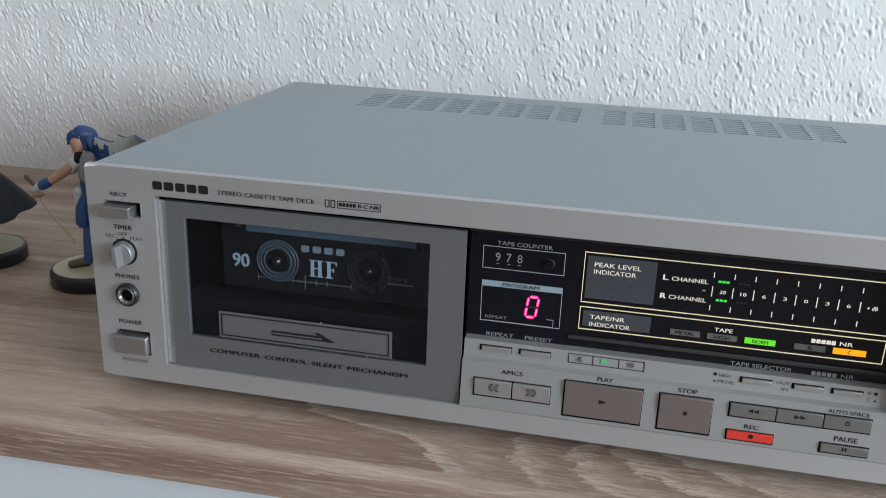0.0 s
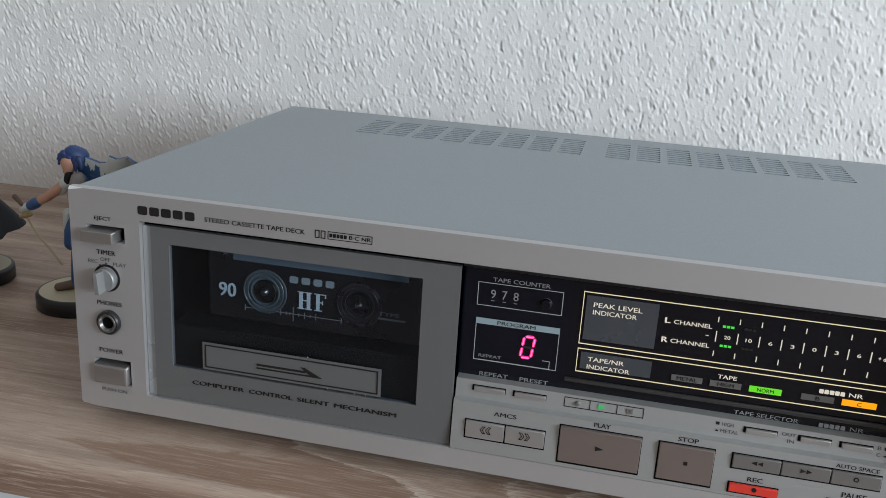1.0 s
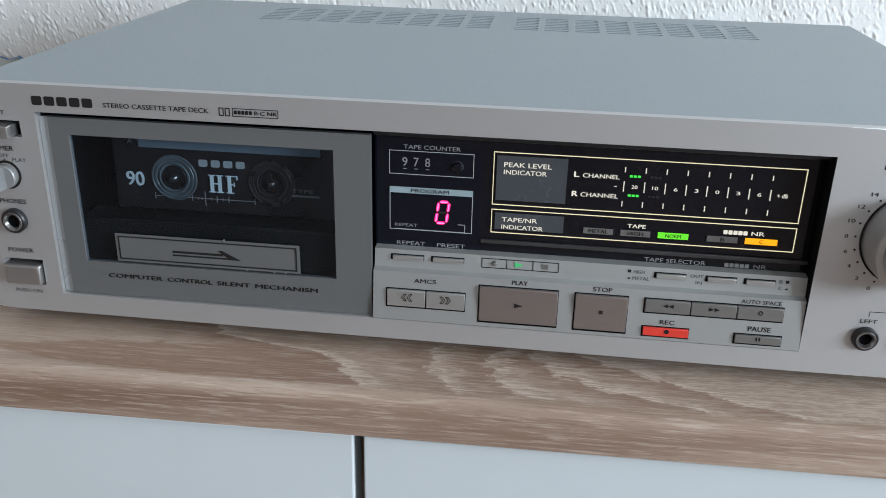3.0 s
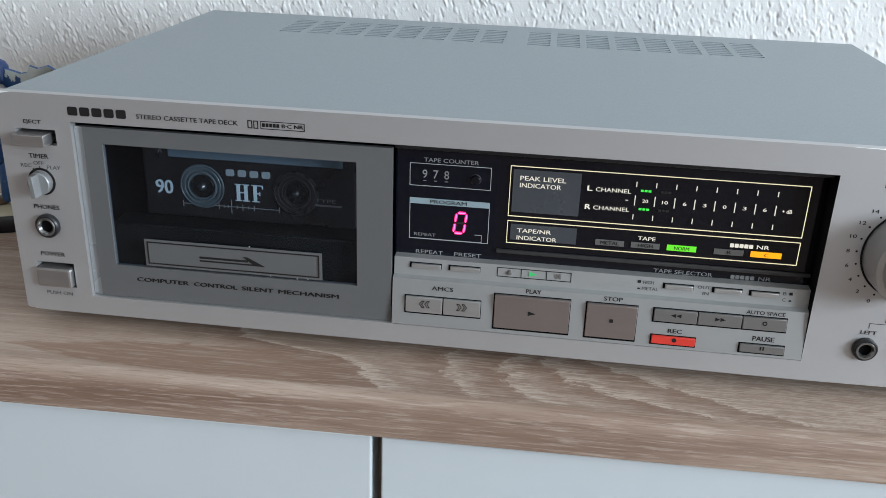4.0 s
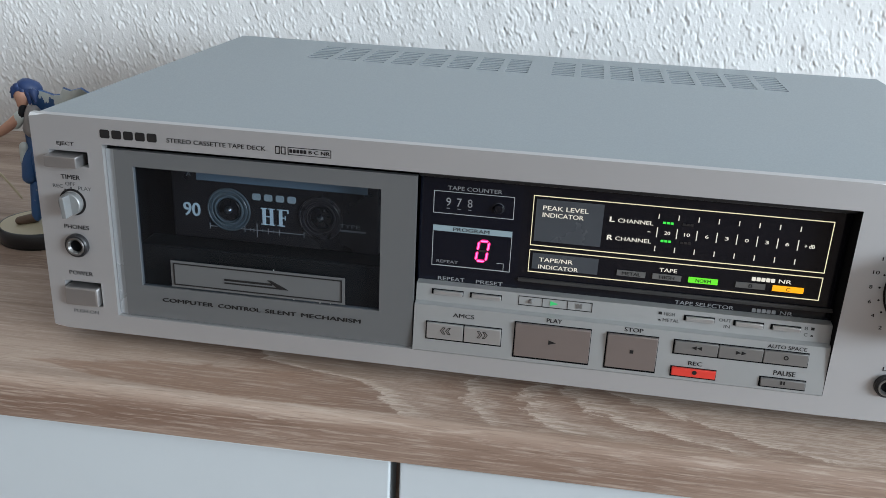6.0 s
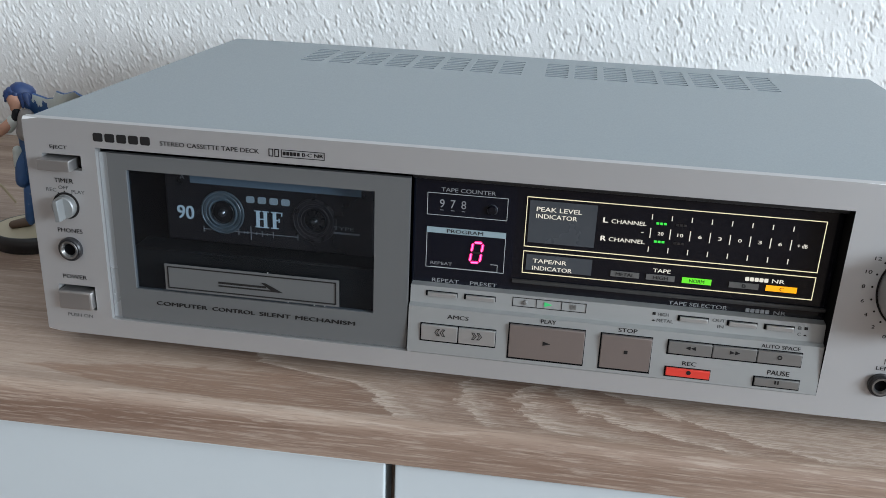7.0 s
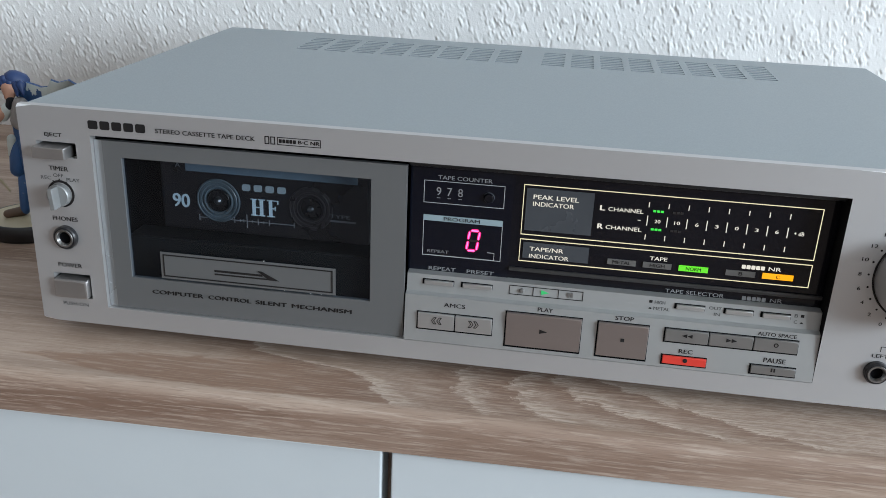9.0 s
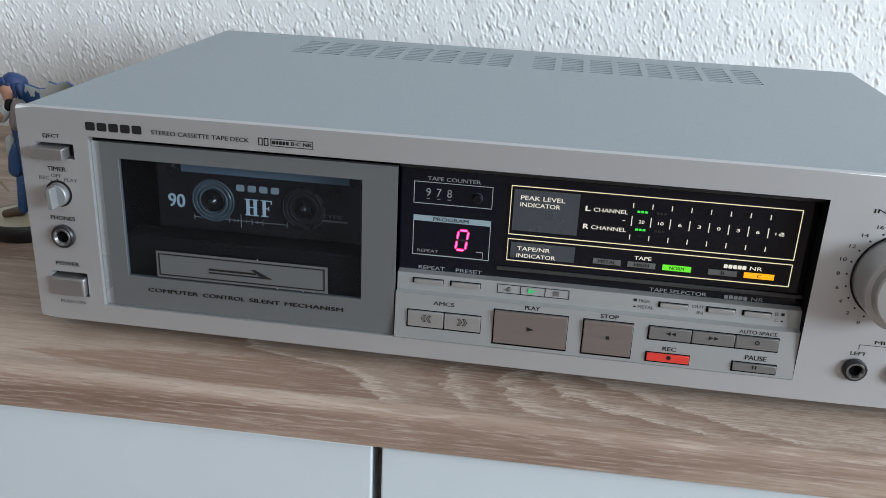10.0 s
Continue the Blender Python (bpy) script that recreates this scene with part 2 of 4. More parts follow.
OFF_LAMP = shader("unlit_lamp", (0.12, 0.115, 0.11), 0.4, vary=0.05)
OFF_DOT = shader("unlit_segment", (0.016, 0.014, 0.014), 0.4, vary=0.05)
SMOKED = shader("grey_field", (0.055, 0.06, 0.068), 0.25, vary=0.04)
PANE = clear("smoked_pane", (0.80, 0.84, 0.88))
HOLDER = shader("holder_plastic", (0.006, 0.0063, 0.0063), 0.5, vary=0.2, grain=(200, 200, 200), spec=0.3)
SHELL = shader("cassette_shell", (0.011, 0.0095, 0.0105), 0.28, vary=0.1)
LABEL_BLUE = shader("label_strip", (0.13, 0.175, 0.21), 0.4, vary=0.05)
REEL_PALE = shader("reel_ring", (0.062, 0.080, 0.090), 0.38, vary=0.5, grain=(260, 260, 260), big=(90, 90, 90))
HUB_BLACK = shader("hub_black", (0.006, 0.006, 0.007), 0.35, vary=0.1, spec=0.3)
REEL_DIM = shader("reel_ring_dim", (0.020, 0.017, 0.018), 0.3, vary=0.4, grain=(260, 260, 260), big=(90, 90, 90))


# ---- mesh helpers ----
def part(name, bm, material, parent=None, label="", smooth=False):
    """Links a bmesh as one mesh object under a thing or a part."""
    me = bpy.data.meshes.new(name)
    bmesh.ops.recalc_face_normals(bm, faces=bm.faces)
    bm.to_mesh(me)
    bm.free()
    for mt in material if isinstance(material, (list, tuple)) else (material,):
        me.materials.append(mt)
    if smooth:
        me.shade_smooth()
        me.set_sharp_from_angle(angle=radians(20 if smooth is True else smooth))
    ob = new(name, me)
    if parent:
        ob.parent = parent
        ob.matrix_parent_inverse = Matrix.Translation(-at(parent))
    if label:
        tagged(ob, label)
    return ob


def at(ob):
    """Where a thing's own origin lies in the world."""
    v = Vector((0, 0, 0))
    if ob.parent is None:
        v = ob.location.copy()
    return v


def thing(name, place, label, category, group="", kind=""):
    ob = new(name)
    ob.empty_display_size = 0.02
    ob.location = place
    return tagged(ob, label, category, group, kind)


def box(x0, x1, y0, y1, z0, z1, bevel=0.0, segments=2, bm=None):
    out = bm or bmesh.new()
    b = bmesh.new()
    bmesh.ops.create_cube(b, size=1.0)
    for v in b.verts:
        v.co = Vector((x0 + (v.co.x + 0.5) * (x1 - x0), y0 + (v.co.y + 0.5) * (y1 - y0), z0 + (v.co.z + 0.5) * (z1 - z0)))
    if bevel:
        bmesh.ops.bevel(b, geom=b.edges[:], offset=bevel, segments=segments, profile=0.5, affect="EDGES")
    tmp = bpy.data.meshes.new("tmp")
    b.to_mesh(tmp)
    b.free()
    out.from_mesh(tmp)
    bpy.data.meshes.remove(tmp)
    return out


def lathe(profile, cx, cz, n=48, bm=None, axis="y", cy=0.0):
    """Turns (radius, depth) pairs round an axis through (cx, cz) along y, or (cx, cy) along z."""
    bm = bm or bmesh.new()
    rings = []
    for r, d in profile:
        ring = []
        for i in range(n if r > 1e-7 else 1):
            a = 2 * math.pi * i / n
            if axis == "y":
                ring.append(bm.verts.new((cx + r * math.cos(a), d, cz + r * math.sin(a))))
            else:
                ring.append(bm.verts.new((cx + r * math.cos(a), cy + r * math.sin(a), d)))
        rings.append(ring)
    for a, b in zip(rings, rings[1:]):
        if len(a) == 1 and len(b) == 1:
            continue
        for i in range(n):
            j = (i + 1) % n
            if len(a) == 1:
                bm.faces.new((a[0], b[i], b[j]))
            elif len(b) == 1:
                bm.faces.new((a[i], a[j], b[0]))
            else:
                bm.faces.new((a[i], a[j], b[j], b[i]))
    return bm


def pierced(xs, zs, holes, y0, y1, turn=False):
    """A plate over the breaks xs, zs with rectangular holes right through it; turn lays it flat (zs become y, y becomes z)."""
    bm = bmesh.new()
    xs, zs = sorted(set(round(v, 6) for v in xs)), sorted(set(round(v, 6) for v in zs))
    verts = {}

    def v(i, j, k):
        if (i, j, k) not in verts:
            d = (y0, y1)[k]
            verts[i, j, k] = bm.verts.new((xs[i], zs[j], d) if turn else (xs[i], d, zs[j]))
        return verts[i, j, k]

    def solid(i, j):
        if not (0 <= i < len(xs) - 1 and 0 <= j < len(zs) - 1):
            return False
        cx, cz = (xs[i] + xs[i + 1]) / 2, (zs[j] + zs[j + 1]) / 2
        return not any(a < cx < b and c < cz < d for a, b, c, d in holes)

    for i in range(len(xs) - 1):
        for j in range(len(zs) - 1):
            if not solid(i, j):
                continue
            for k in (0, 1):
                bm.faces.new((v(i, j, k), v(i + 1, j, k), v(i + 1, j + 1, k), v(i, j + 1, k)))
            for di, dj, a, b in ((-1, 0, (0, 0), (0, 1)), (1, 0, (1, 0), (1, 1)), (0, -1, (0, 0), (1, 0)), (0, 1, (0, 1), (1, 1))):
                if not solid(i + di, j + dj):
                    (a0, a1), (b0, b1) = a, b
                    bm.faces.new((v(i + a0, j + a1, 0), v(i + b0, j + b1, 0), v(i + b0, j + b1, 1), v(i + a0, j + a1, 1)))
    return bm


def rect(x0, x1, z0, z1, y, bm=None, thick=0.0003):
    """A thin printed or inlaid bar whose face lies at y, a number or a function of z."""
    bm = bm or bmesh.new()
    f = y if callable(y) else (lambda z: y)
    vs = [bm.verts.new((x, f(z) + d, z)) for d in (0, thick) for x, z in ((x0, z0), (x1, z0), (x1, z1), (x0, z1))]
    for q in ((0, 1, 2, 3), (7, 6, 5, 4), (0, 4, 5, 1), (1, 5, 6, 2), (2, 6, 7, 3), (3, 7, 4, 0)):
        bm.faces.new([vs[i] for i in q])
    return bm


def outline(x0, x1, z0, z1, y, w, bm=None):
    """A rectangular line frame of width w."""
    bm = bm or bmesh.new()
    rect(x0, x1, z1 - w, z1, y, bm)
    rect(x0, x1, z0, z0 + w, y, bm)
    rect(x0, x0 + w, z0 + w, z1 - w, y, bm)
    rect(x1 - w, x1, z0 + w, z1 - w, y, bm)
    return bm


def poly(points, y, bm=None, thick=0.0003):
    """A flat printed shape from its corners (x, z)."""
    bm = bm or bmesh.new()
    f = y if callable(y) else (lambda z: y)
    a = [bm.verts.new((x, f(z), z)) for x, z in points]
    b = [bm.verts.new((x, f(z) + thick, z)) for x, z in points]
    bm.faces.new(a)
    bm.faces.new(b[::-1])
    for i in range(len(a)):
        j = (i + 1) % len(a)
        bm.faces.new((a[i], b[i], b[j], a[j]))
    return bm


def text(name, words, x0, x1, z0, z1, y, material, parent, bold=None, label=""):
    """Printed words that fill the box x0..x1, z0..z1 on the face at y (a number or a function of z)."""
    if bold is None:
        bold = 0.00013 if material is PRINT_DARK and z1 - z0 > 0.0018 else 0.00007
    cu = bpy.data.curves.new(name, "FONT")
    cu.body, cu.size, cu.resolution_u = words, 1.0, 3
    ob = bpy.data.objects.new(name, cu)
    me = bpy.data.meshes.new_from_object(ob)
    bpy.data.objects.remove(ob)
    bpy.data.curves.remove(cu)
    co = np.empty(len(me.vertices) * 3)
    me.vertices.foreach_get("co", co)
    co = co.reshape(-1, 3)
    lo, hi = co.min(0), co.max(0)
    xs = x0 + (co[:, 0] - lo[0]) / max(hi[0] - lo[0], 1e-6) * (x1 - x0)
    zs = z0 + (co[:, 1] - lo[1]) / max(hi[1] - lo[1], 1e-6) * (z1 - z0)
    ys = np.array([(y(z) if callable(y) else y) for z in zs]) - 0.00015
    me.vertices.foreach_set("co", np.stack([xs, ys, zs], 1).ravel())
    me.update()
    if bold:
        bm = bmesh.new()
        bm.from_mesh(me)
        twin = bmesh.ops.duplicate(bm, geom=bm.verts[:] + bm.edges[:] + bm.faces[:])
        bmesh.ops.translate(bm, vec=(bold, -0.00003, bold * 0.4), verts=[v for v in twin["geom"] if isinstance(v, bmesh.types.BMVert)])
        bm.to_mesh(me)
        bm.free()
    me.name = name
    me.materials.clear()
    me.materials.append(material)
    ob = new(name, me)
    ob.parent = parent
    ob.matrix_parent_inverse = Matrix.Translation(-at(parent))
    if label:
        tagged(ob, label)
    return ob


# ---- the room ----
WALL_Y, FLOOR_Z, CEIL_Z, EAST, WEST, SOUTH = 0.37, -0.80, 1.70, 2.40, -1.9, -3.2


def build_wallpaper():
    """Coarse rough-cast wallpaper: slanting dents and ridges a few millimetres wide, pressed into the sheet."""
    x0, x1, z0, z1, step = -0.42, 0.62, 0.0, 0.27, 0.00065
    nx, nz = int((x1 - x0) / step), int((z1 - z0) / step)
    rng = np.random.default_rng(4)

    def field(sx, sz, lean):
        kx, kz = np.meshgrid(np.fft.fftfreq(nx, step), np.fft.fftfreq(nz, step))
        u, w = kx * math.cos(lean) + kz * math.sin(lean), -kx * math.sin(lean) + kz * math.cos(lean)
        f = np.fft.ifft2(np.fft.fft2(rng.standard_normal((nz, nx))) * np.exp(-2 * math.pi ** 2 * ((u * sx) ** 2 + (w * sz) ** 2))).real
        return f / f.std()

    a, b, c = field(0.00060, 0.00135, 0.42), field(0.00066, 0.0017, 0.30), field(0.008, 0.008, 0)
    h = 0.00034 * np.clip(a - 0.60 + 0.18 * c, 0, 2.2) - 0.00052 * np.clip(b - 0.95 + 0.18 * c, 0, 1.8) + 0.00003 * a + 0.00025 * c
    xs, zs = np.linspace(x0, x1, nx), np.linspace(z0, z1, nz)
    gx, gz = np.meshgrid(xs, zs)
    co = np.stack([gx, WALL_Y - 0.004 - h, gz], -1).reshape(-1, 3)
    i = np.arange(nx * nz).reshape(nz, nx)
    q = np.stack([i[:-1, :-1], i[:-1, 1:], i[1:, 1:], i[1:, :-1]], -1).reshape(-1, 4)
    me = bpy.data.meshes.new("wallpaper")
    me.vertices.add(len(co))
    me.vertices.foreach_set("co", co.ravel())
    me.loops.add(q.size)
    me.loops.foreach_set("vertex_index", q.ravel())
    me.polygons.add(len(q))
    me.polygons.foreach_set("loop_start", np.arange(0, q.size, 4))
    me.update(calc_edges=True)
    me.shade_smooth()
    me.materials.append(WALLPAPER)
    return me


wall_north = part("wall_north", box(WEST, EAST, WALL_Y, WALL_Y + 0.2, FLOOR_Z, CEIL_Z), WALLPAPER)
tagged(wall_north, "white painted wall with coarse rough-cast wallpaper", "wall", kind="structure")
paper = new("wallpaper", build_wallpaper())
paper.parent = wall_north
tagged(paper, "white rough-cast wallpaper with slanting dents")
tagged(part("wall_west", box(WEST - 0.2, WEST, SOUTH, WALL_Y, FLOOR_Z, CEIL_Z), PLASTER), "plain plastered side wall", "wall", kind="structure")
tagged(part("wall_south", box(WEST, EAST, SOUTH - 0.2, SOUTH, FLOOR_Z, CEIL_Z), PLASTER), "plain plastered wall", "wall", kind="structure")
WIN_Y0, WIN_Y1, WIN_Z0, WIN_Z1 = -1.87, -0.57, 0.22, 1.02
east = pierced([SOUTH, WIN_Y0, WIN_Y1, WALL_Y + 0.12], [FLOOR_Z, WIN_Z0, WIN_Z1, CEIL_Z], [(WIN_Y0, WIN_Y1, WIN_Z0, WIN_Z1)], 0, 0.2)
bmesh.ops.transform(east, matrix=Matrix(((0, 1, 0, EAST), (1, 0, 0, 0), (0, 0, 1, 0), (0, 0, 0, 1))), verts=east.verts)
tagged(part("wall_east", east, PLASTER), "plain plastered wall with a window opening", "wall", kind="structure")
tagged(part("floor", box(WEST, EAST, SOUTH, WALL_Y + 0.12, FLOOR_Z - 0.1, FLOOR_Z), FLOORING), "dark wooden floor of the room", "floor", kind="structure")
tagged(part("ceiling", box(WEST, EAST, SOUTH, WALL_Y + 0.12, CEIL_Z, CEIL_Z + 0.1), CEILING), "plain white ceiling", "ceiling", kind="structure")

# ---- the sideboard ----
SIDE_X0, SIDE_X1, DOOR_GAP = -0.62, 0.98, 0.1735
sideboard = thing("sideboard", (0.18, 0.17, FLOOR_Z), "sideboard with an oak-grained top and white doors against the wall", "sideboard")


def build_top():
    """The slab, its long front edge rounded."""
    bm = bmesh.new()
    ring = [(0.366, 0.0), (0.366, -0.022), (-0.0325, -0.022)]
    ring += [(-0.0335, -0.0213)]
    r = 0.007
    ring += [(-0.0345 + r - r * math.cos(a), -r + r * math.sin(a)) for a in [radians(d) for d in range(0, 91, 15)]]
    ends = [[bm.verts.new((x, y, z)) for y, z in ring] for x in (SIDE_X0, SIDE_X1)]
    for i in range(len(ring)):
        j = (i + 1) % len(ring)
        bm.faces.new((ends[0][i], ends[0][j], ends[1][j], ends[1][i]))
    bm.faces.new(ends[0])
    bm.faces.new(ends[1][::-1])
    return bm


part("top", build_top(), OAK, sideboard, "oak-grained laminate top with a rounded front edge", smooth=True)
part("carcass", box(SIDE_X0 + 0.01, SIDE_X1 - 0.01, -0.008, 0.36, FLOOR_Z + 0.06, -0.0225), GAP_BROWN, sideboard, "dark inside of the cabinet")
part("plinth", box(SIDE_X0 + 0.03, SIDE_X1 - 0.03, 0.03, 0.35, FLOOR_Z, FLOOR_Z + 0.06), GAP_BROWN, sideboard, "dark recessed plinth")
for x0, x1 in ((SIDE_X0 + 0.012, DOOR_GAP - 0.6 - 0.002), (DOOR_GAP - 0.6 + 0.002, DOOR_GAP - 0.0023), (DOOR_GAP + 0.0023, DOOR_GAP + 0.6 - 0.002), (DOOR_GAP + 0.6 + 0.002, SIDE_X1 - 0.012)):
    part("door", box(x0, x1, -0.0285, -0.0095, FLOOR_Z + 0.065, -0.0245, 0.0008), WHITE_FRONT, sideboard, "smooth white lacquered door", smooth=True)

# the deck stands a little askew to the sideboard and the wall behind it
ASKEW = Matrix.Translation((0.18, 0.17, 0)) @ Matrix.Rotation(radians(1.15), 4, "Z") @ Matrix.Translation((-0.18, -0.17, 0))
for ob in (sideboard, wall_north):
    ob.matrix_world = ASKEW @ Matrix.Translation(ob.location)

# ---- the cassette deck ----
W, D, H, BASE = 0.435, 0.262, 0.1145, 0.0082
deck = thing("cassette_deck", (W / 2, D / 2, 0), "silver stereo cassette deck with grey cover, switched on", "cassette deck")
CUT = (0.0340, 0.3600, 0.0177, 0.1026)
EJECT, POWER = (0.0078, 0.0267, 0.0911, 0.0983), (0.0080, 0.0266, 0.0212, 0.0337)


def build_faceplate():
    holes = [CUT, EJECT, POWER]
    bm = pierced([0, W] + [v for h in holes for v in h[:2]], [BASE, H] + [v for h in holes for v in h[2:]], holes, 0.0, 0.0045)
    rim = [e for e in bm.edges if all(abs(v.co.y) < 1e-6 for v in e.verts) and (
        all(abs(v.co.z - H) < 1e-6 for v in e.verts) or all(abs(v.co.z - BASE) < 1e-6 for v in e.verts))]
    made = bmesh.ops.bevel(bm, geom=rim, offset=0.0014, segments=1, affect="EDGES")
    # top and bottom chamfers take the painted highlight
    for f in made["faces"]:
        f.material_index = 1
    bm.normal_update()
    # shade painted on the cut-out's right and top sides as near-black
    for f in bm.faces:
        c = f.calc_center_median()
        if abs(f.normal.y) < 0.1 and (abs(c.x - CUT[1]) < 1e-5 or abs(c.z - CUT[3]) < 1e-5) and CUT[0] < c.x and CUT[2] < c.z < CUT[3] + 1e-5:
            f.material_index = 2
    return bm


faceplate = part("faceplate", build_faceplate(), [ALUMINIUM, ALU_HIGHLIGHT, VOID], deck, "brushed silver aluminium front plate")

# cover with two rows of ventilation blocks
VENT_Y0, VENT_Y1, SLOTS, PITCH, BLOCK, VENT_GAP, SLOT = 0.1931, 0.2400, 8, 0.01815, 0.0141, 0.0073, 0.0031


def build_cover():
    holes = []
    for side in (-1, 1):
        for b in range(8):
            a = VENT_GAP + b * PITCH
            xa, xb = sorted((W / 2 + side * a, W / 2 + side * (a + BLOCK)))
            for s in range(SLOTS):
                ya = VENT_Y0 + s * (VENT_Y1 - VENT_Y0 - SLOT) / (SLOTS - 1)
                holes.append((xa, xb, ya, ya + SLOT))
    x0, x1, y0, y1, top, t = 0.0010, W - 0.0010, 0.0047, D, H - 0.0008, 0.0007
    bm = pierced([x0, x1] + [v for h in holes[::SLOTS] for v in h[:2]], [y0, y1] + [v for h in holes[:SLOTS] for v in h[2:]], holes, top - t, top, turn=True)
    box(x0, x0 + t, y0, y1, 0.013, top - t, bm=bm)
    box(x1 - t, x1, y0, y1, 0.013, top - t, bm=bm)
    return bm


part("cover", build_cover(), COVER_PAINT, deck, "matt grey enamelled steel cover with ventilation slots")
part("chassis", box(0.0035, W - 0.0035, 0.030, D - 0.002, 0.012, 0.100), VOID, deck, "dark chassis under the cover")
part("bottom_plate", box(0.002, W - 0.002, 0.0047, D, 0.0095, 0.0118), BLACK, deck)
part("back_panel", box(0.002, W - 0.002, D - 0.0018, D - 0.0002, 0.012, H - 0.002), BLACK, deck)
for fx in (0.045, W - 0.045):
    for fy in (0.035, D - 0.035):
        part("foot", lathe([(0, 0.0), (0.013, 0.0), (0.0135, 0.0015), (0.0135, 0.0095), (0, 0.0095)], fx, 0, 32, axis="z", cy=fy), BLACK, deck, "round black rubber foot", smooth=True)
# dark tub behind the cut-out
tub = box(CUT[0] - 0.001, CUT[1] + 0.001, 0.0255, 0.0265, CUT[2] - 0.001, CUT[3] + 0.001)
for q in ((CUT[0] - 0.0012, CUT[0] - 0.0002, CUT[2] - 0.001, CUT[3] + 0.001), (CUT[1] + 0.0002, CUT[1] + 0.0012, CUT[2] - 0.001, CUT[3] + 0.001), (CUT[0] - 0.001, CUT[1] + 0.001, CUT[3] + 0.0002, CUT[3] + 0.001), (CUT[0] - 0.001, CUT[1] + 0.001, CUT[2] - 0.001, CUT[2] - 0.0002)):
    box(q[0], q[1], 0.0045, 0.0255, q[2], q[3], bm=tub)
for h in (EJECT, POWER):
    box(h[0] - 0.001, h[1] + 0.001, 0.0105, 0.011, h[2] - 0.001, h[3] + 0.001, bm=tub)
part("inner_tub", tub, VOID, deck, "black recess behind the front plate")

# left column of controls
eject = part("eject_button", box(0.0080, 0.0234, -0.0052, 0.0100, 0.0915, 0.0967, 0.0004), BUTTON, deck, "flat silver push button", smooth=True)
power = part("power_button", box(0.0088, 0.0257, -0.0030, 0.0100, 0.0219, 0.0314, 0.0010), BUTTON, deck, "large silver power button", smooth=True)


def build_timer_knob(cx, cz):
    """A round dial with a raised, slightly turned grip blade."""
    bm = lathe([(0.0054, 0.0), (0.0054, -0.0028), (0.0050, -0.0032), (0, -0.0032)], cx, cz, 40)
    b = box(-0.0011, 0.0011, -0.0086, -0.0030, -0.0050, 0.0050, 0.0003)
    bmesh.ops.rotate(b, cent=(0, 0, 0), matrix=Matrix.Rotation(radians(-4), 3, "Y"), verts=b.verts)
    bmesh.ops.translate(b, vec=(cx, 0, cz), verts=b.verts)
    tmp = bpy.data.meshes.new("tmp")
    b.to_mesh(tmp)
    b.free()
    bm.from_mesh(tmp)
    bpy.data.meshes.remove(tmp)
    return bm


knob_ring = part("knob_recess", lathe([(0.0054, -0.0002), (0.0065, -0.0002), (0.0065, 0.0002)], 0.0169, 0.0738, 40), PRINT_DARK, deck, "dark gap round the dial")
timer = part("timer_knob", build_timer_knob(0.0166, 0.0734), DIAL_GREY, deck, "silver rotary dial with a raised grip", smooth=True)


def build_jack(cx, cz, parent, k=1.0):
    def turned(*rows):
        return lathe([(r * k, d) for r, d in rows], cx, cz, 40)

    ring = part("phone_jack", turned((0.0057, 0.0), (0.0057, -0.0020), (0.0051, -0.0026), (0.0045, -0.0026)), BLACK, parent, "round socket with a black collar", smooth=True)
    part("jack_ring", turned((0.0045, -0.0026), (0.0043, -0.0031), (0.0036, -0.0030), (0.0028, -0.0016)), JACK_METAL, ring, "bright metal ring", smooth=True)
    part("jack_bore", turned((0.0028, -0.0016), (0.0027, -0.0005), (0, -0.0004)), VOID, ring, "dark bore", smooth=True)
    return ring


build_jack(0.0171, 0.0526, deck)
build_jack(0.3846, 0.0266, deck, 0.9)
build_jack(0.4036, 0.0266, deck, 0.9)

FACE = 0.0
text("legend_eject", "EJECT", 0.0122, 0.0205, 0.1003, 0.1025, FACE, PRINT_DARK, deck)
text("legend_timer", "TIMER", 0.0124, 0.0217, 0.0848, 0.0869, FACE, PRINT_DARK, deck)
text("legend_rec", "REC", 0.0079, 0.0129, 0.0803, 0.0820, FACE, PRINT_SOFT, deck)
text("legend_off", "OFF", 0.0141, 0.0190, 0.0817, 0.0834, FACE, PRINT_SOFT, deck)
text("legend_play_timer", "PLAY", 0.0204, 0.0268, 0.0800, 0.0817, FACE, PRINT_SOFT, deck)
for dx, dz in ((0.0137, 0.0797), (0.0168, 0.0807), (0.0200, 0.0795)):
    part("index_dot", lathe([(0, -0.00012), (0.00035, -0.00012), (0.00035, 0.0001)], dx, dz, 12), PRINT_DARK, deck)
text("legend_phones", "PHONES", 0.0112, 0.0235, 0.0605, 0.0626, FACE, PRINT_DARK, deck)
text("legend_power", "POWER", 0.0110, 0.0230, 0.0370, 0.0391, FACE, PRINT_DARK, deck)
text("legend_push_on", "PUSH ON", 0.0112, 0.0240, 0.0170, 0.0188, FACE, PRINT_SOFT, deck)


def letter_blocks(x0, x1, z0, z1, n, y, gap=0.18, slope=0.0):
    """A brand mark as a row of plain blocks."""
    bm = bmesh.new()
    w = (x1 - x0) / (n - gap)
    for i in range(n):
        a = x0 + i * w
        c, ww = 0.10 * w, w * (1 - gap)
        poly([(a + c, z0), (a + ww - c, z0), (a + ww, z0 + c), (a + ww, z1 - c), (a + ww - c, z1), (a + c, z1), (a, z1 - c), (a, z0 + c)], y, bm)
    return bm


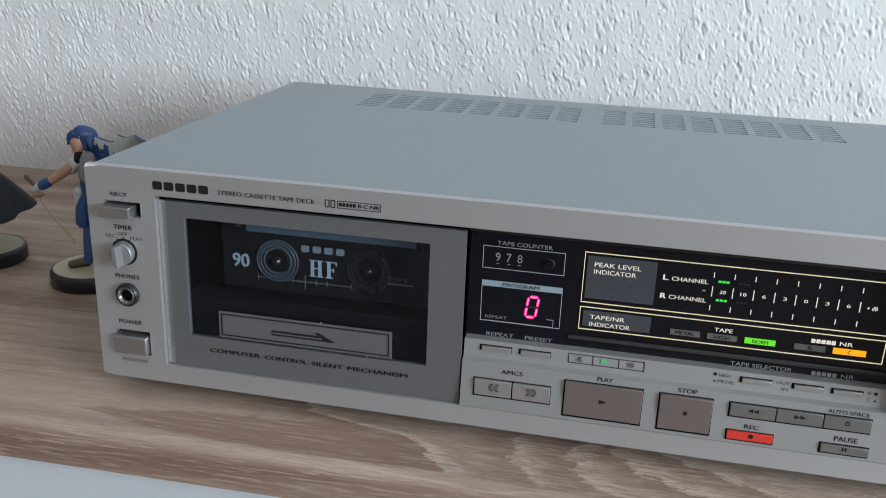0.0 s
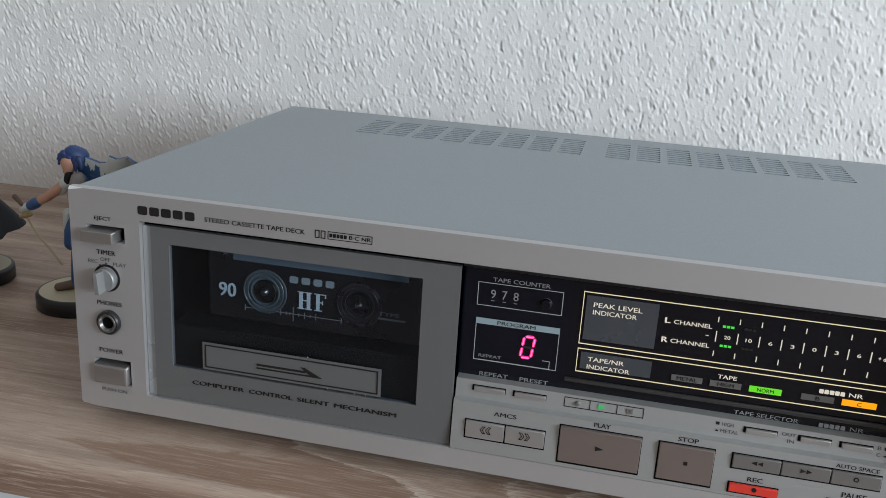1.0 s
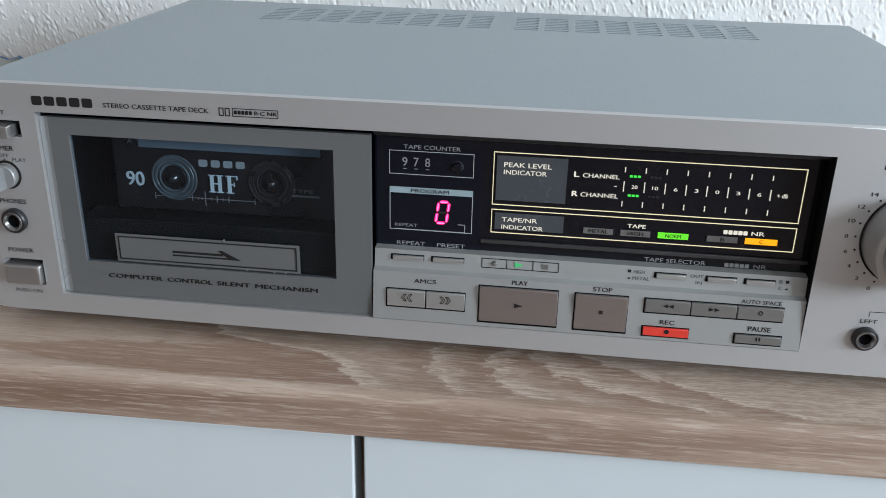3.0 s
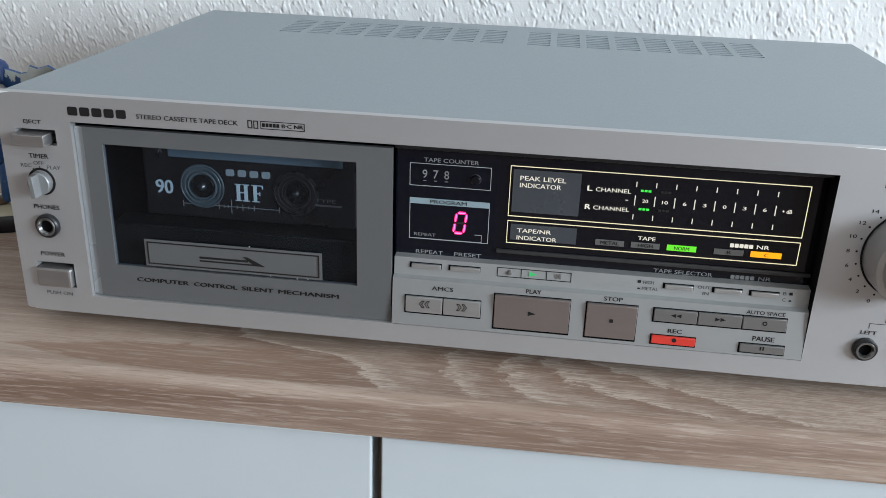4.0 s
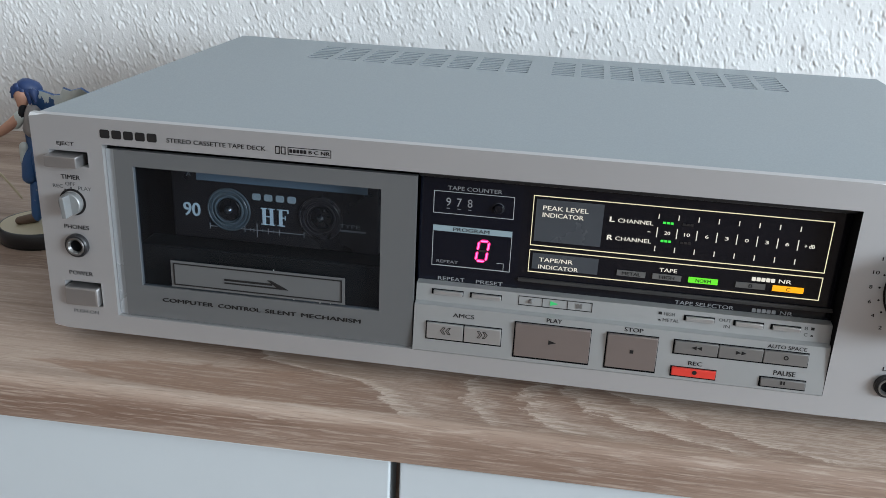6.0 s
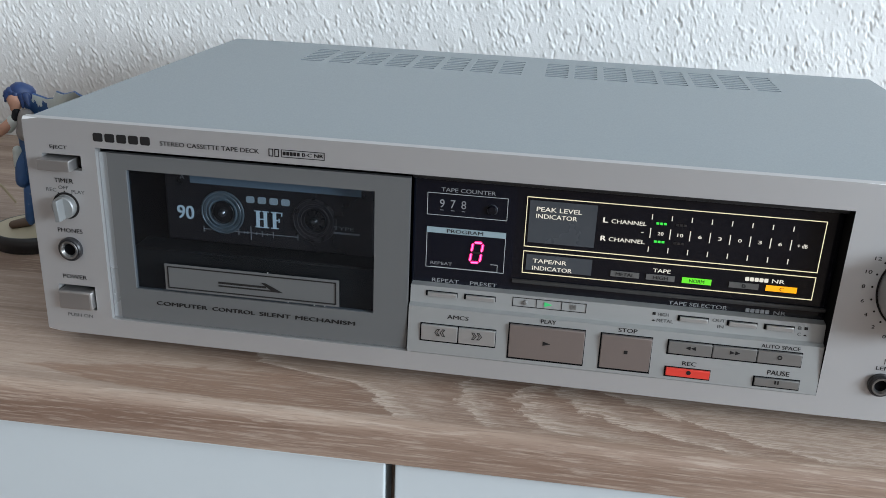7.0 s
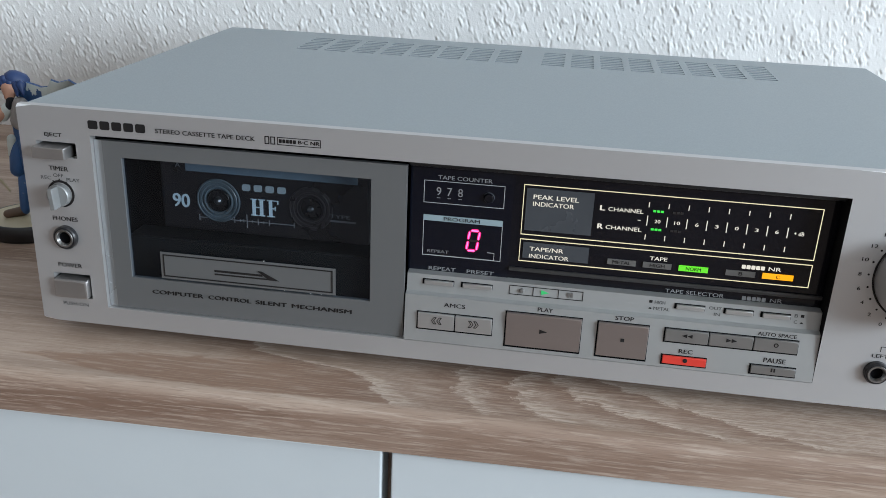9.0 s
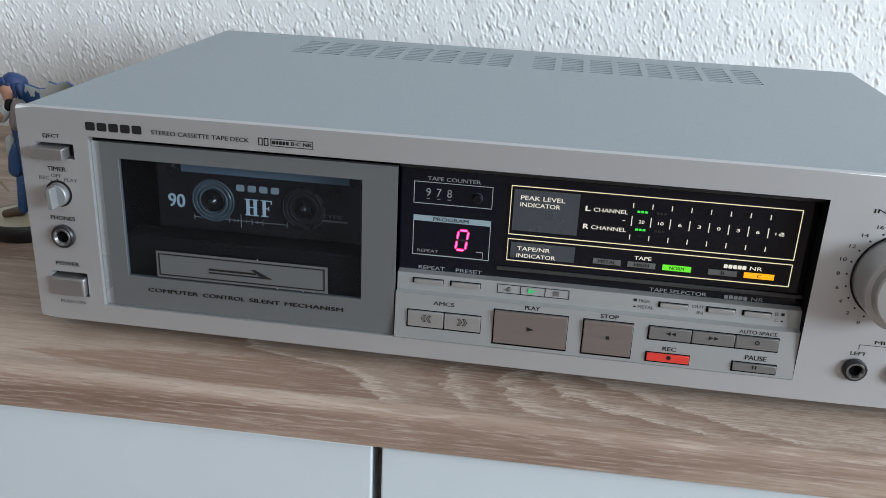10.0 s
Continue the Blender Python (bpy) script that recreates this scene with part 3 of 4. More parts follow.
part("maker_mark", letter_blocks(0.0337, 0.0606, 0.1057, 0.1096, 5, -0.00015), PRINT_DARK, deck, "maker's mark as five dark blocks")
text("legend_model", "STEREO CASSETTE TAPE DECK", 0.0652, 0.1108, 0.1062, 0.1082, FACE, PRINT_DARK, deck)
nr = bmesh.new()
for a in (0.1152, 0.1178):
    outline(a, a + 0.0021, 0.1054, 0.1089, -0.00015, 0.0004, nr)
part("noise_mark", nr, PRINT_DARK, deck)
part("noise_badge", outline(0.1209, 0.1403, 0.1054, 0.1089, -0.00015, 0.0003), PRINT_DARK, deck, "framed noise reduction badge")
part("badge_word", letter_blocks(0.1216, 0.1292, 0.1064, 0.1080, 5, -0.00015), PRINT_DARK, deck)
text("legend_bc_nr", "B\u00b7C NR", 0.1302, 0.1396, 0.1064, 0.1080, FACE, PRINT_DARK, deck, bold=0.0002)

# cassette door
DOOR = (0.0342, 0.1779, 0.0181, 0.1004)
WIN = (0.0470, 0.1622, 0.0344, 0.0930)
door = part("cassette_door", pierced([DOOR[0] + 0.0042, DOOR[1], WIN[0], WIN[1]], [DOOR[2], DOOR[3], WIN[2], WIN[3]], [WIN], 0.0016, 0.0042), DOOR_GREY, deck, "grey cassette door with a smoked window")
bev = bmesh.new()
vs = [bev.verts.new(c) for c in ((DOOR[0], 0.0024, DOOR[2]), (DOOR[0], 0.0024, DOOR[3]), (DOOR[0] + 0.0042, 0.0016, DOOR[3]), (DOOR[0] + 0.0042, 0.0016, DOOR[2]), (DOOR[0] + 0.0042, 0.0042, DOOR[2]), (DOOR[0] + 0.0042, 0.0042, DOOR[3]))]
for q in ((0, 1, 2, 3), (0, 3, 4), (1, 5, 2), (0, 4, 5, 1), (3, 2, 5, 4)):
    bev.faces.new([vs[i] for i in q])
part("bevelled_edge", bev, DOOR_BEVEL, door, "clear bevelled edge")
pane = part("window_pane", box(WIN[0], WIN[1], 0.0026, 0.0036, WIN[2], WIN[3]), PANE, door, "smoked clear window")
pane.visible_shadow = False
for word, xa, xb in (("COMPUTER", 0.0566, 0.0818), ("CONTROL", 0.0844, 0.1052), ("SILENT", 0.1075, 0.1225), ("MECHANISM", 0.1250, 0.1534)):
    text("legend_mechanism", word, xa, xb, 0.0270, 0.0290, 0.0016, PRINT_DARK, door, bold=0.0004)
plate = part("arrow_plate", rect(0.0617, 0.1459, 0.0353, 0.0486, 0.0022), DOOR_GREY, door, "silver plate with a printed arrow")
part("plate_line", outline(0.0630, 0.1446, 0.0364, 0.0475, 0.0019, 0.0005), PRINT_DARK, plate)
arrow = rect(0.0880, 0.1112, 0.0412, 0.0421, 0.0019)
rect(0.0880, 0.1160, 0.0397, 0.0403, 0.0019, arrow)
poly([(0.1090, 0.0437), (0.1108, 0.0437), (0.1190, 0.0397), (0.1145, 0.0397)], 0.0018, arrow)
part("arrow", arrow, PRINT_DARK, plate, "dark tape direction arrow")
for dx, dz in ((0.1215, 0.0352), (0.1340, 0.0349), (0.1120, 0.0489), (0.1391, 0.0351)):
    part("dust_speck", lathe([(0, 0.0020), (0.00028, 0.0022), (0.0003, 0.0026)], dx, dz, 8), PRINT_WHITE, door, "tiny pale speck of dust")
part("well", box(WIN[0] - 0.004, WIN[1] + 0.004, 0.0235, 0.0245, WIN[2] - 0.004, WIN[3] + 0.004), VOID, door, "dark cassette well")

lip = part("holder_lip", box(WIN[0] - 0.003, WIN[1] + 0.003, 0.0085, 0.0230, WIN[2] - 0.003, 0.0535, 0.0012), HOLDER, door, "dark grey holder under the cassette", smooth=True)
part("holder_rib", box(WIN[0] + 0.004, WIN[1] - 0.004, 0.0080, 0.0092, 0.0518, 0.0527, 0.0003), HOLDER, lip, smooth=True)

# cassette in its well
CY = 0.0150
tape = thing("compact_cassette", (0.1085, 0.018, 0.0560), "black ninety minute compact cassette behind the deck's window", "cassette")
part("shell", box(0.0585, 0.1585, CY, CY + 0.0085, 0.0560, 0.0945, 0.0012), SHELL, tape, "glossy black cassette shell", smooth=True)
part("label_strip", rect(0.0714, 0.1530, 0.0853, 0.0893, CY - 0.0004), LABEL_BLUE, tape, "pale blue label strip")
FY = CY - 0.0004
text("side_letter", "A", 0.0665, 0.0688, 0.0868, 0.0890, FY, PRINT_DIM, tape)
text("minutes", "90", 0.0641, 0.0722, 0.0672, 0.0738, FY, PRINT_PALE, tape, bold=0.0005)
part("brand_mark", letter_blocks(0.0983, 0.1192, 0.0779, 0.0811, 4, FY, 0.3), MARK_PALE, tape, "brand mark as four pale blocks")
grade = bmesh.new()
for a, b, c, d, lift in ((0.1030, 0.1046, 0.0662, 0.0744, 1), (0.1066, 0.1082, 0.0662, 0.0744, 1), (0.1046, 0.1066, 0.0701, 0.0706, 0), (0.1022, 0.1054, 0.0662, 0.0666, 0), (0.1058, 0.1090, 0.0662, 0.0666, 0), (0.1022, 0.1054, 0.0740, 0.0744, 0), (0.1058, 0.1090, 0.0740, 0.0744, 0),
                         (0.1110, 0.1126, 0.0662, 0.0744, 1), (0.1101, 0.1137, 0.0662, 0.0666, 0), (0.1101, 0.1156, 0.0740, 0.0744, 0), (0.1126, 0.1141, 0.0701, 0.0706, 0), (0.1151, 0.1156, 0.0727, 0.0740, 1), (0.1138, 0.1142, 0.0694, 0.0714, 1)):
    rect(a, b, c, d, FY - 0.0001 - 0.0001 * lift, grade)
part("grade", grade, PRINT_PALE, tape, "pale serif letters H F")
text("type_word", "TYPE", 0.1402, 0.1498, 0.0688, 0.0705, FY - 0.0007, PRINT_DIM, tape)
part("type_line", rect(0.1402, 0.1525, 0.0668, 0.0676, FY - 0.0007), PRINT_DIM, tape)
scale = rect(0.0768, 0.1230, 0.06285, 0.06315, FY)
for sx, hh in ((0.0769, 0.0014), (0.0889, 0.0014), (0.0941, 0.0014), (0.0968, 0.0007), (0.0985, 0.0007), (0.1001, 0.0034), (0.1028, 0.0007), (0.1055, 0.0014), (0.1082, 0.0007), (0.1109, 0.0014), (0.1229, 0.0014)):
    rect(sx - 0.00015, sx + 0.00015, 0.0630 - hh, 0.0630 + hh, FY - 0.0001, scale)
part("tape_scale", scale, PRINT_DIM, tape, "fine tape length scale")


def build_hub(cx, cz):
    """The turned hub: a dark tube with six drive teeth."""
    bm = lathe([(0.0056, CY - 0.0004), (0.0053, CY - 0.0008), (0.0049, CY - 0.0006), (0.0048, CY + 0.0040), (0, CY + 0.0040)], cx, cz, 48)
    for i in range(6):
        b = box(-0.00045, 0.00045, CY - 0.0001, CY + 0.0030, 0.0032, 0.0050)
        bmesh.ops.rotate(b, cent=(0, 0, 0), matrix=Matrix.Rotation(radians(60 * i + 14), 3, "Y"), verts=b.verts)
        bmesh.ops.translate(b, vec=(cx, 0, cz), verts=b.verts)
        tmp = bpy.data.meshes.new("tmp")
        b.to_mesh(tmp)
        b.free()
        bm.from_mesh(tmp)
        bpy.data.meshes.remove(tmp)
    return bm


for cx, m in ((0.0866, REEL_PALE), (0.1310, REEL_DIM)):
    rings = [(0.0106, CY - 0.0003), (0.0104, CY - 0.0008), (0.0099, CY - 0.0009), (0.0097, CY - 0.0006), (0.0092, CY - 0.0006), (0.0090, CY - 0.0008), (0.0081, CY - 0.0008), (0.0079, CY - 0.0005), (0.0072, CY - 0.0005), (0.0070, CY - 0.0009), (0.0065, CY - 0.0010), (0.0063, CY - 0.0004), (0.0056, CY - 0.0002)]
    ring = part("reel", lathe(rings, cx, 0.0720, 56), m, tape, "translucent reel ring", smooth=True)
    part("hub", build_hub(cx, 0.0720), HUB_BLACK, ring, "dark hub with six drive teeth", smooth=True)
    part("spindle", lathe([(0.0019, CY + 0.0038), (0.0018, CY - 0.0016), (0.0010, CY - 0.0026), (0, CY - 0.0029)], cx, 0.0720, 24), DARK_METAL, ring, "small metal spindle", smooth=True)

# control panel: a slightly leaning plate under a sloping ledge
def panel_y(z):
    if z > 0.0405:
        return 0.0046 + (z - 0.0405) * 0.12
    return -0.0004 + (z - 0.0177) * 0.0021 / 0.0228


PX0, PX1 = 0.1787, 0.3598


def build_panel():
    bm = bmesh.new()
    ring = [(panel_y(z), z) for z in (0.0181, 0.0300, 0.0402)] + [(0.0036, 0.0408), (0.0046, 0.0410)] + [(panel_y(0.0490), 0.0490), (0.0120, 0.0494), (0.0120, 0.0181)]
    ends = [[bm.verts.new((x, y, z)) for y, z in ring] for x in (PX0, PX1)]
    for i in range(len(ring)):
        j = (i + 1) % len(ring)
        bm.faces.new((ends[0][i], ends[1][i], ends[1][j], ends[0][j]))
    bm.faces.new(ends[0])
    bm.faces.new(ends[1][::-1])
    return bm


panel = part("control_panel", build_panel(), PANEL_GREY, deck, "silver control panel with a sloping ledge")


keys = {}


def key(name, x0, x1, z0, z1, material, label, out=0.0011):
    """A push key in a dark slot, standing a little proud of the panel."""
    y = panel_y((z0 + z1) / 2)
    slot = part("key_slot", rect(x0 - 0.0006, x1 + 0.0003, z0 - 0.0007, z1 - 0.0005, lambda z: panel_y(z) - 0.0002), VOID, panel, "dark gap round a key")
    keys[name] = part(name, box(x0, x1, y - out, y + 0.003, z0, z1 - 0.0009, 0.0003), material, deck, label, smooth=True)


key("amcs_back_key", 0.1850, 0.2017, 0.0247, 0.0333, KEY_SILVER, "silver key with a double chevron")
key("amcs_forward_key", 0.2022, 0.2189, 0.0247, 0.0333, KEY_SILVER, "silver key with a double chevron")
key("play_key", 0.2252, 0.2586, 0.0206, 0.0376, KEY_BRONZE, "large bronze-grey play key")
key("stop_key", 0.2660, 0.2879, 0.0204, 0.0374, KEY_BRONZE, "large bronze-grey stop key")
key("rewind_key", 0.2951, 0.3136, 0.0307, 0.0374, KEY_GREY, "grey rewind key")
key("forward_key", 0.3140, 0.3325, 0.0307, 0.0374, KEY_GREY, "grey fast forward key")
key("auto_space_key", 0.3329, 0.3513, 0.0307, 0.0374, KEY_GREY, "grey auto space key")
key("record_key", 0.2952, 0.3141, 0.0202, 0.0249, KEY_RED, "bright red record key")
key("pause_key", 0.3332, 0.3520, 0.0200, 0.0247, KEY_GREY, "grey pause key")


def key_y(z0, z1):
    return panel_y((z0 + z1) / 2) - 0.0011 - 0.0002


def triangle(cx, cz, w, h, y, bm=None):
    return poly([(cx - w / 2, cz - h / 2), (cx - w / 2, cz + h / 2), (cx + w / 2, cz)] if w > 0 else [(cx - w / 2, cz + h / 2), (cx - w / 2, cz - h / 2), (cx + w / 2, cz)], y, bm)


def chevrons(cx, cz, step, y):
    """Two hollow chevrons drawn in thin lines."""
    bm = bmesh.new()
    for k in (-1, 1):
        x = cx + step * (k * 0.0012 - 0.0010)
        pts = [(x, cz + 0.0016), (x + step * 0.0010, cz + 0.0016), (x + step * 0.0021, cz), (x + step * 0.0010, cz - 0.0016), (x, cz - 0.0016), (x + step * 0.0011, cz)]
        for (xa, za), (xb, zb) in zip(pts, pts[1:] + pts[:1]):
            d = Vector((xb - xa, zb - za)).normalized() * 0.00013
            n = Vector((-d.y, d.x))
            poly([(xa - d.x + n.x, za - d.y + n.y), (xb + d.x + n.x, zb + d.y + n.y), (xb + d.x - n.x, zb + d.y - n.y), (xa - d.x - n.x, za - d.y - n.y)], y, bm)
    return bm



yk = key_y(0.0247, 0.0333)
part("key_symbol", chevrons(0.1937, 0.0291, -1, yk), PRINT_DARK, keys["amcs_back_key"])
part("key_symbol", chevrons(0.2105, 0.0291, 1, yk), PRINT_DARK, keys["amcs_forward_key"])
yk = key_y(0.0206, 0.0376)
part("key_symbol", triangle(0.2420, 0.0291, 0.0034, 0.0021, yk), PRINT_DARK, keys["play_key"])
part("key_symbol", rect(0.2762, 0.2778, 0.0283, 0.0299, yk), PRINT_DARK, keys["stop_key"])
yk = key_y(0.0307, 0.0374)
part("key_symbol", triangle(0.3057, 0.0341, -0.0021, 0.0018, yk, triangle(0.3034, 0.0341, -0.0021, 0.0018, yk)), PRINT_DARK, keys["rewind_key"])
part("key_symbol", triangle(0.3222, 0.0341, 0.0021, 0.0018, yk, triangle(0.3245, 0.0341, 0.0021, 0.0018, yk)), PRINT_DARK, keys["forward_key"])
part("key_symbol", lathe([(0.0006, yk), (0.0010, yk), (0.0010, yk + 0.0003)], 0.3421, 0.0341, 24), PRINT_DARK, keys["auto_space_key"])
yk = key_y(0.0202, 0.0249)
part("key_symbol", lathe([(0, yk), (0.0010, yk), (0.0010, yk + 0.0003)], 0.3050, 0.0226, 24), PRINT_DARK, keys["record_key"])
part("key_symbol", rect(0.3428, 0.3434, 0.0216, 0.0233, yk, rect(0.3416, 0.3422, 0.0216, 0.0233, yk)), PRINT_DARK, keys["pause_key"])

text("legend_amcs", "AMCS", 0.1965, 0.2062, 0.0357, 0.0376, panel_y, PRINT_DARK, deck)
text("legend_play", "PLAY", 0.2387, 0.2454, 0.0381, 0.0400, panel_y, PRINT_DARK, deck)
text("legend_stop", "STOP", 0.2729, 0.2810, 0.0379, 0.0398, panel_y, PRINT_DARK, deck)
text("legend_auto_space", "AUTO SPACE", 0.3339, 0.3502, 0.0375, 0.0392, panel_y, PRINT_DARK, deck)
text("legend_record", "REC", 0.3019, 0.3079, 0.0254, 0.0273, panel_y, PRINT_DARK, deck)
text("legend_pause", "PAUSE", 0.3381, 0.3473, 0.0253, 0.0275, panel_y, PRINT_DARK, deck)

# ledge keys and lamps
for x0, x1 in ((0.1861, 0.2000), (0.2036, 0.2174), (0.2981, 0.3107), (0.3191, 0.3313), (0.3347, 0.3468)):
    part("key_slot", rect(x0 - 0.0003, x1 + 0.0003, 0.0446, 0.0471, lambda z: panel_y(z) - 0.0002), VOID, deck, "dark gap round a key")
    part("ledge_key", box(x0 + 0.0006, x1, panel_y(0.0457) - 0.0012, 0.0100, 0.0446, 0.0467, 0.0003), KEY_SILVER, deck, "slim silver key", smooth=True)
lamps = outline(0.2252, 0.2581, 0.0436, 0.0479, lambda z: panel_y(z) - 0.0002, 0.0003)
for a in (0.2358, 0.2470):
    rect(a, a + 0.0003, 0.0436, 0.0479, lambda z: panel_y(z) - 0.0002, lamps)
part("lamp_frame", lamps, PRINT_DARK, deck, "framed row of state lamps")
part("record_lamp", lathe([(0, 0.0040), (0.0008, 0.0042), (0.0012, 0.0052)], 0.2308, 0.0457, 20), KEY_GREY, deck, "unlit round record lamp", smooth=True)
part("play_lamp", triangle(0.2412, 0.0458, 0.0034, 0.0022, 0.0048), LIT_PLAY, deck, "lit green play lamp")
part("pause_lamp", rect(0.2526, 0.2536, 0.0447, 0.0469, 0.0048, rect(0.2511, 0.2521, 0.0447, 0.0469, 0.0048)), KEY_GREY, deck, "unlit pause lamp")
text("legend_high_key", "HIGH", 0.2893, 0.2938, 0.0458, 0.0473, panel_y, PRINT_SOFT, deck)
text("legend_metal_key", "METAL", 0.2890, 0.2960, 0.0430, 0.0445, panel_y, PRINT_SOFT, deck)
text("legend_out", "OUT", 0.3126, 0.3180, 0.0457, 0.0471, panel_y, PRINT_SOFT, deck)
text("legend_in", "IN", 0.3150, 0.3176, 0.0430, 0.0444, panel_y, PRINT_SOFT, deck)
text("legend_b", "B", 0.3486, 0.3500, 0.0459, 0.0474, panel_y, PRINT_SOFT, deck)
text("legend_c", "C", 0.3486, 0.3500, 0.0431, 0.0446, panel_y, PRINT_SOFT, deck)
for a in (0.2869, 0.3512):
    part("key_mark", rect(a, a + 0.0014, 0.0461, 0.0473, lambda z: panel_y(z) - 0.0002), PRINT_DARK, deck)
    part("key_mark", poly([(a, 0.0433), (a + 0.0014, 0.0433), (a + 0.0010, 0.0439), (a + 0.0004, 0.0439)], lambda z: panel_y(z) - 0.0002), PRINT_DARK, deck)

# display
DY = 0.0100
display = part("display_window", box(0.1780, 0.3598, DY + 0.0002, DY + 0.002, 0.0480, 0.1024), SHINY_BLACK, deck, "glossy black display window")
# separate pane; its blue cast is a painted reflection
part("counter_pane", box(0.1782, 0.2238, DY - 0.00005, DY + 0.0001, 0.0482, 0.1000), BLUE_REFLECTION, display, "black acrylic pane over the counter, bluish reflection in its colour")
part("display_rail", box(0.2240, 0.3596, 0.0088, 0.0102, 0.0532, 0.0550, 0.0004), DUSTY_BLACK, display, "dusty black lower rail", smooth=True)
part("display_brow", box(0.1782, 0.3598, 0.0050, 0.0102, 0.0995, 0.1020, 0.0006), BLACK, display, "black upper rail", smooth=True)
text("legend_counter", "TAPE COUNTER", 0.1903, 0.2143, 0.0930, 0.0948, DY, PRINT_GREY, display)
part("counter_frame", outline(0.1842, 0.2200, 0.0818, 0.0922, DY - 0.0002, 0.00025), PRINT_WHITE, display)
for dx, dg in ((0.1898, "9"), (0.1946, "7"), (0.1994, "8")):
    text("counter_digit", dg, dx, dx + 0.0021, 0.0855, 0.0893, DY, PRINT_DIM if dg == "8" else PRINT_GREY, display)
    part("digit_edge", rect(dx + 0.0003, dx + 0.0018, 0.0842, 0.0845, DY - 0.0001), PRINT_DIM, display)
part("reset_button", lathe([(0.0021, DY), (0.0021, DY - 0.0012), (0.0017, DY - 0.0016), (0, DY - 0.0016)], 0.2132, 0.0864, 28), SHINY_BLACK, display, "round black counter reset button", smooth=True)
part("button_rim", lathe([(0.0021, DY - 0.0002), (0.0023, DY - 0.0008), (0.0025, DY - 0.0002)], 0.2132, 0.0864, 28), SMOKED, display, "dark grey rim round the reset button", smooth=True)
part("program_frame", outline(0.1844, 0.2200, 0.0567, 0.0762, DY - 0.0002, 0.00025), PRINT_WHITE, display)
part("program_band", rect(0.1844, 0.2200, 0.0735, 0.0762, DY - 0.0003), BAND_BLUE, display, "pale band above the program digit")
text("legend_program", "PROGRAM", 0.1936, 0.2098, 0.0740, 0.0757, DY - 0.0003, PRINT_DARK, display)
text("legend_repeat_lamp", "REPEAT", 0.1866, 0.1964, 0.0582, 0.0596, DY, PRINT_DIM, display)
mark = rect(0.1866, 0.2171, 0.0569, 0.0571, DY - 0.0003)
rect(0.2169, 0.2171, 0.0571, 0.0606, DY - 0.0003, mark)
rect(0.2139, 0.2171, 0.0604, 0.0606, DY - 0.0003, mark)
part("repeat_line", mark, PRINT_WHITE, display)


def slanted(z):
    return (z - 0.0657) * 0.13


def bar(xa, za, xb, zb, w, y):
    """One lit segment with pointed ends."""
    d = Vector((xb - xa, zb - za)).normalized()
    s = Vector((-d.y, d.x)) * w / 2
    a, b = Vector((xa, za)), Vector((xb, zb))
    pts = [a, a + d * w / 2 + s, b - d * w / 2 + s, b, b - d * w / 2 - s, a + d * w / 2 - s]
    return poly([(p.x + slanted(p.y), p.y) for p in pts], y)


sx0, sx1, sz0, szm, sz1 = 0.2050, 0.2095, 0.0609, 0.0657, 0.0705
for a in ((sx0, sz1, sx1, sz1), (sx0, sz0, sx1, sz0), (sx0, sz0, sx0, szm), (sx0, szm, sx0, sz1), (sx1, sz0, sx1, szm), (sx1, szm, sx1, sz1)):
    dv = Vector((a[2] - a[0], a[3] - a[1])).normalized() * 0.0003
    part("segment", bar(a[0] + dv.x, a[1] + dv.y, a[2] - dv.x, a[3] - dv.y, 0.0013, DY - 0.0005), LIT_RED, display, "segment lit magenta red")
    part("segment_core", bar(a[0] + 2 * dv.x, a[1] + 2 * dv.y, a[2] - 2 * dv.x, a[3] - 2 * dv.y, 0.0005, DY - 0.0007), LIT_CORE, display, "bright middle of a lit segment")
part("segment", bar(sx0 + 0.0003, szm, sx1 - 0.0003, szm, 0.0009, DY - 0.0005), OFF_DOT, display, "unlit middle segment")
text("legend_repeat", "REPEAT", 0.1876, 0.1999, 0.0496, 0.0514, DY, PRINT_GREY, display)
text("legend_preset", "PRESET", 0.2051, 0.2173, 0.0496, 0.0514, DY, PRINT_GREY, display)

# level meter
part("meter_frame", outline(0.2281, 0.3531, 0.0708, 0.0940, DY - 0.0002, 0.0003), LIT_LINE, display, "glowing amber line round the level meter")
part("indicator_frame", outline(0.2281, 0.3531, 0.0581, 0.0688, DY - 0.0002, 0.0003), LIT_LINE, display, "glowing amber line round the tape indicators")
part("meter_field", rect(0.2295, 0.2586, 0.0730, 0.0925, DY - 0.0002), SMOKED, display, "smoky grey field")
part("indicator_field", rect(0.2297, 0.2587, 0.0598, 0.0673, DY - 0.0002), SMOKED, display, "smoky grey field")
LY = DY - 0.0004
text("legend_peak", "PEAK LEVEL", 0.2325, 0.2521, 0.0878, 0.0898, LY, LIT_WHITE, display)
text("legend_indicator", "INDICATOR", 0.2325, 0.2502, 0.0846, 0.0866, LY, LIT_WHITE, display)
text("legend_tape_nr", "TAPE/NR", 0.2326, 0.2475, 0.0636, 0.0655, LY, LIT_WHITE, display)
text("legend_indicator_low", "INDICATOR", 0.2326, 0.2501, 0.0602, 0.0621, LY, LIT_WHITE, display)
text("legend_left", "L", 0.2613, 0.2633, 0.0853, 0.0875, LY, LIT_WHITE, display, bold=0.0003)
text("legend_channel_left", "CHANNEL", 0.2649, 0.2798, 0.0853, 0.0871, LY, LIT_WHITE, display)
text("legend_right", "R", 0.2610, 0.2632, 0.0769, 0.0791, LY, LIT_WHITE, display, bold=0.0003)
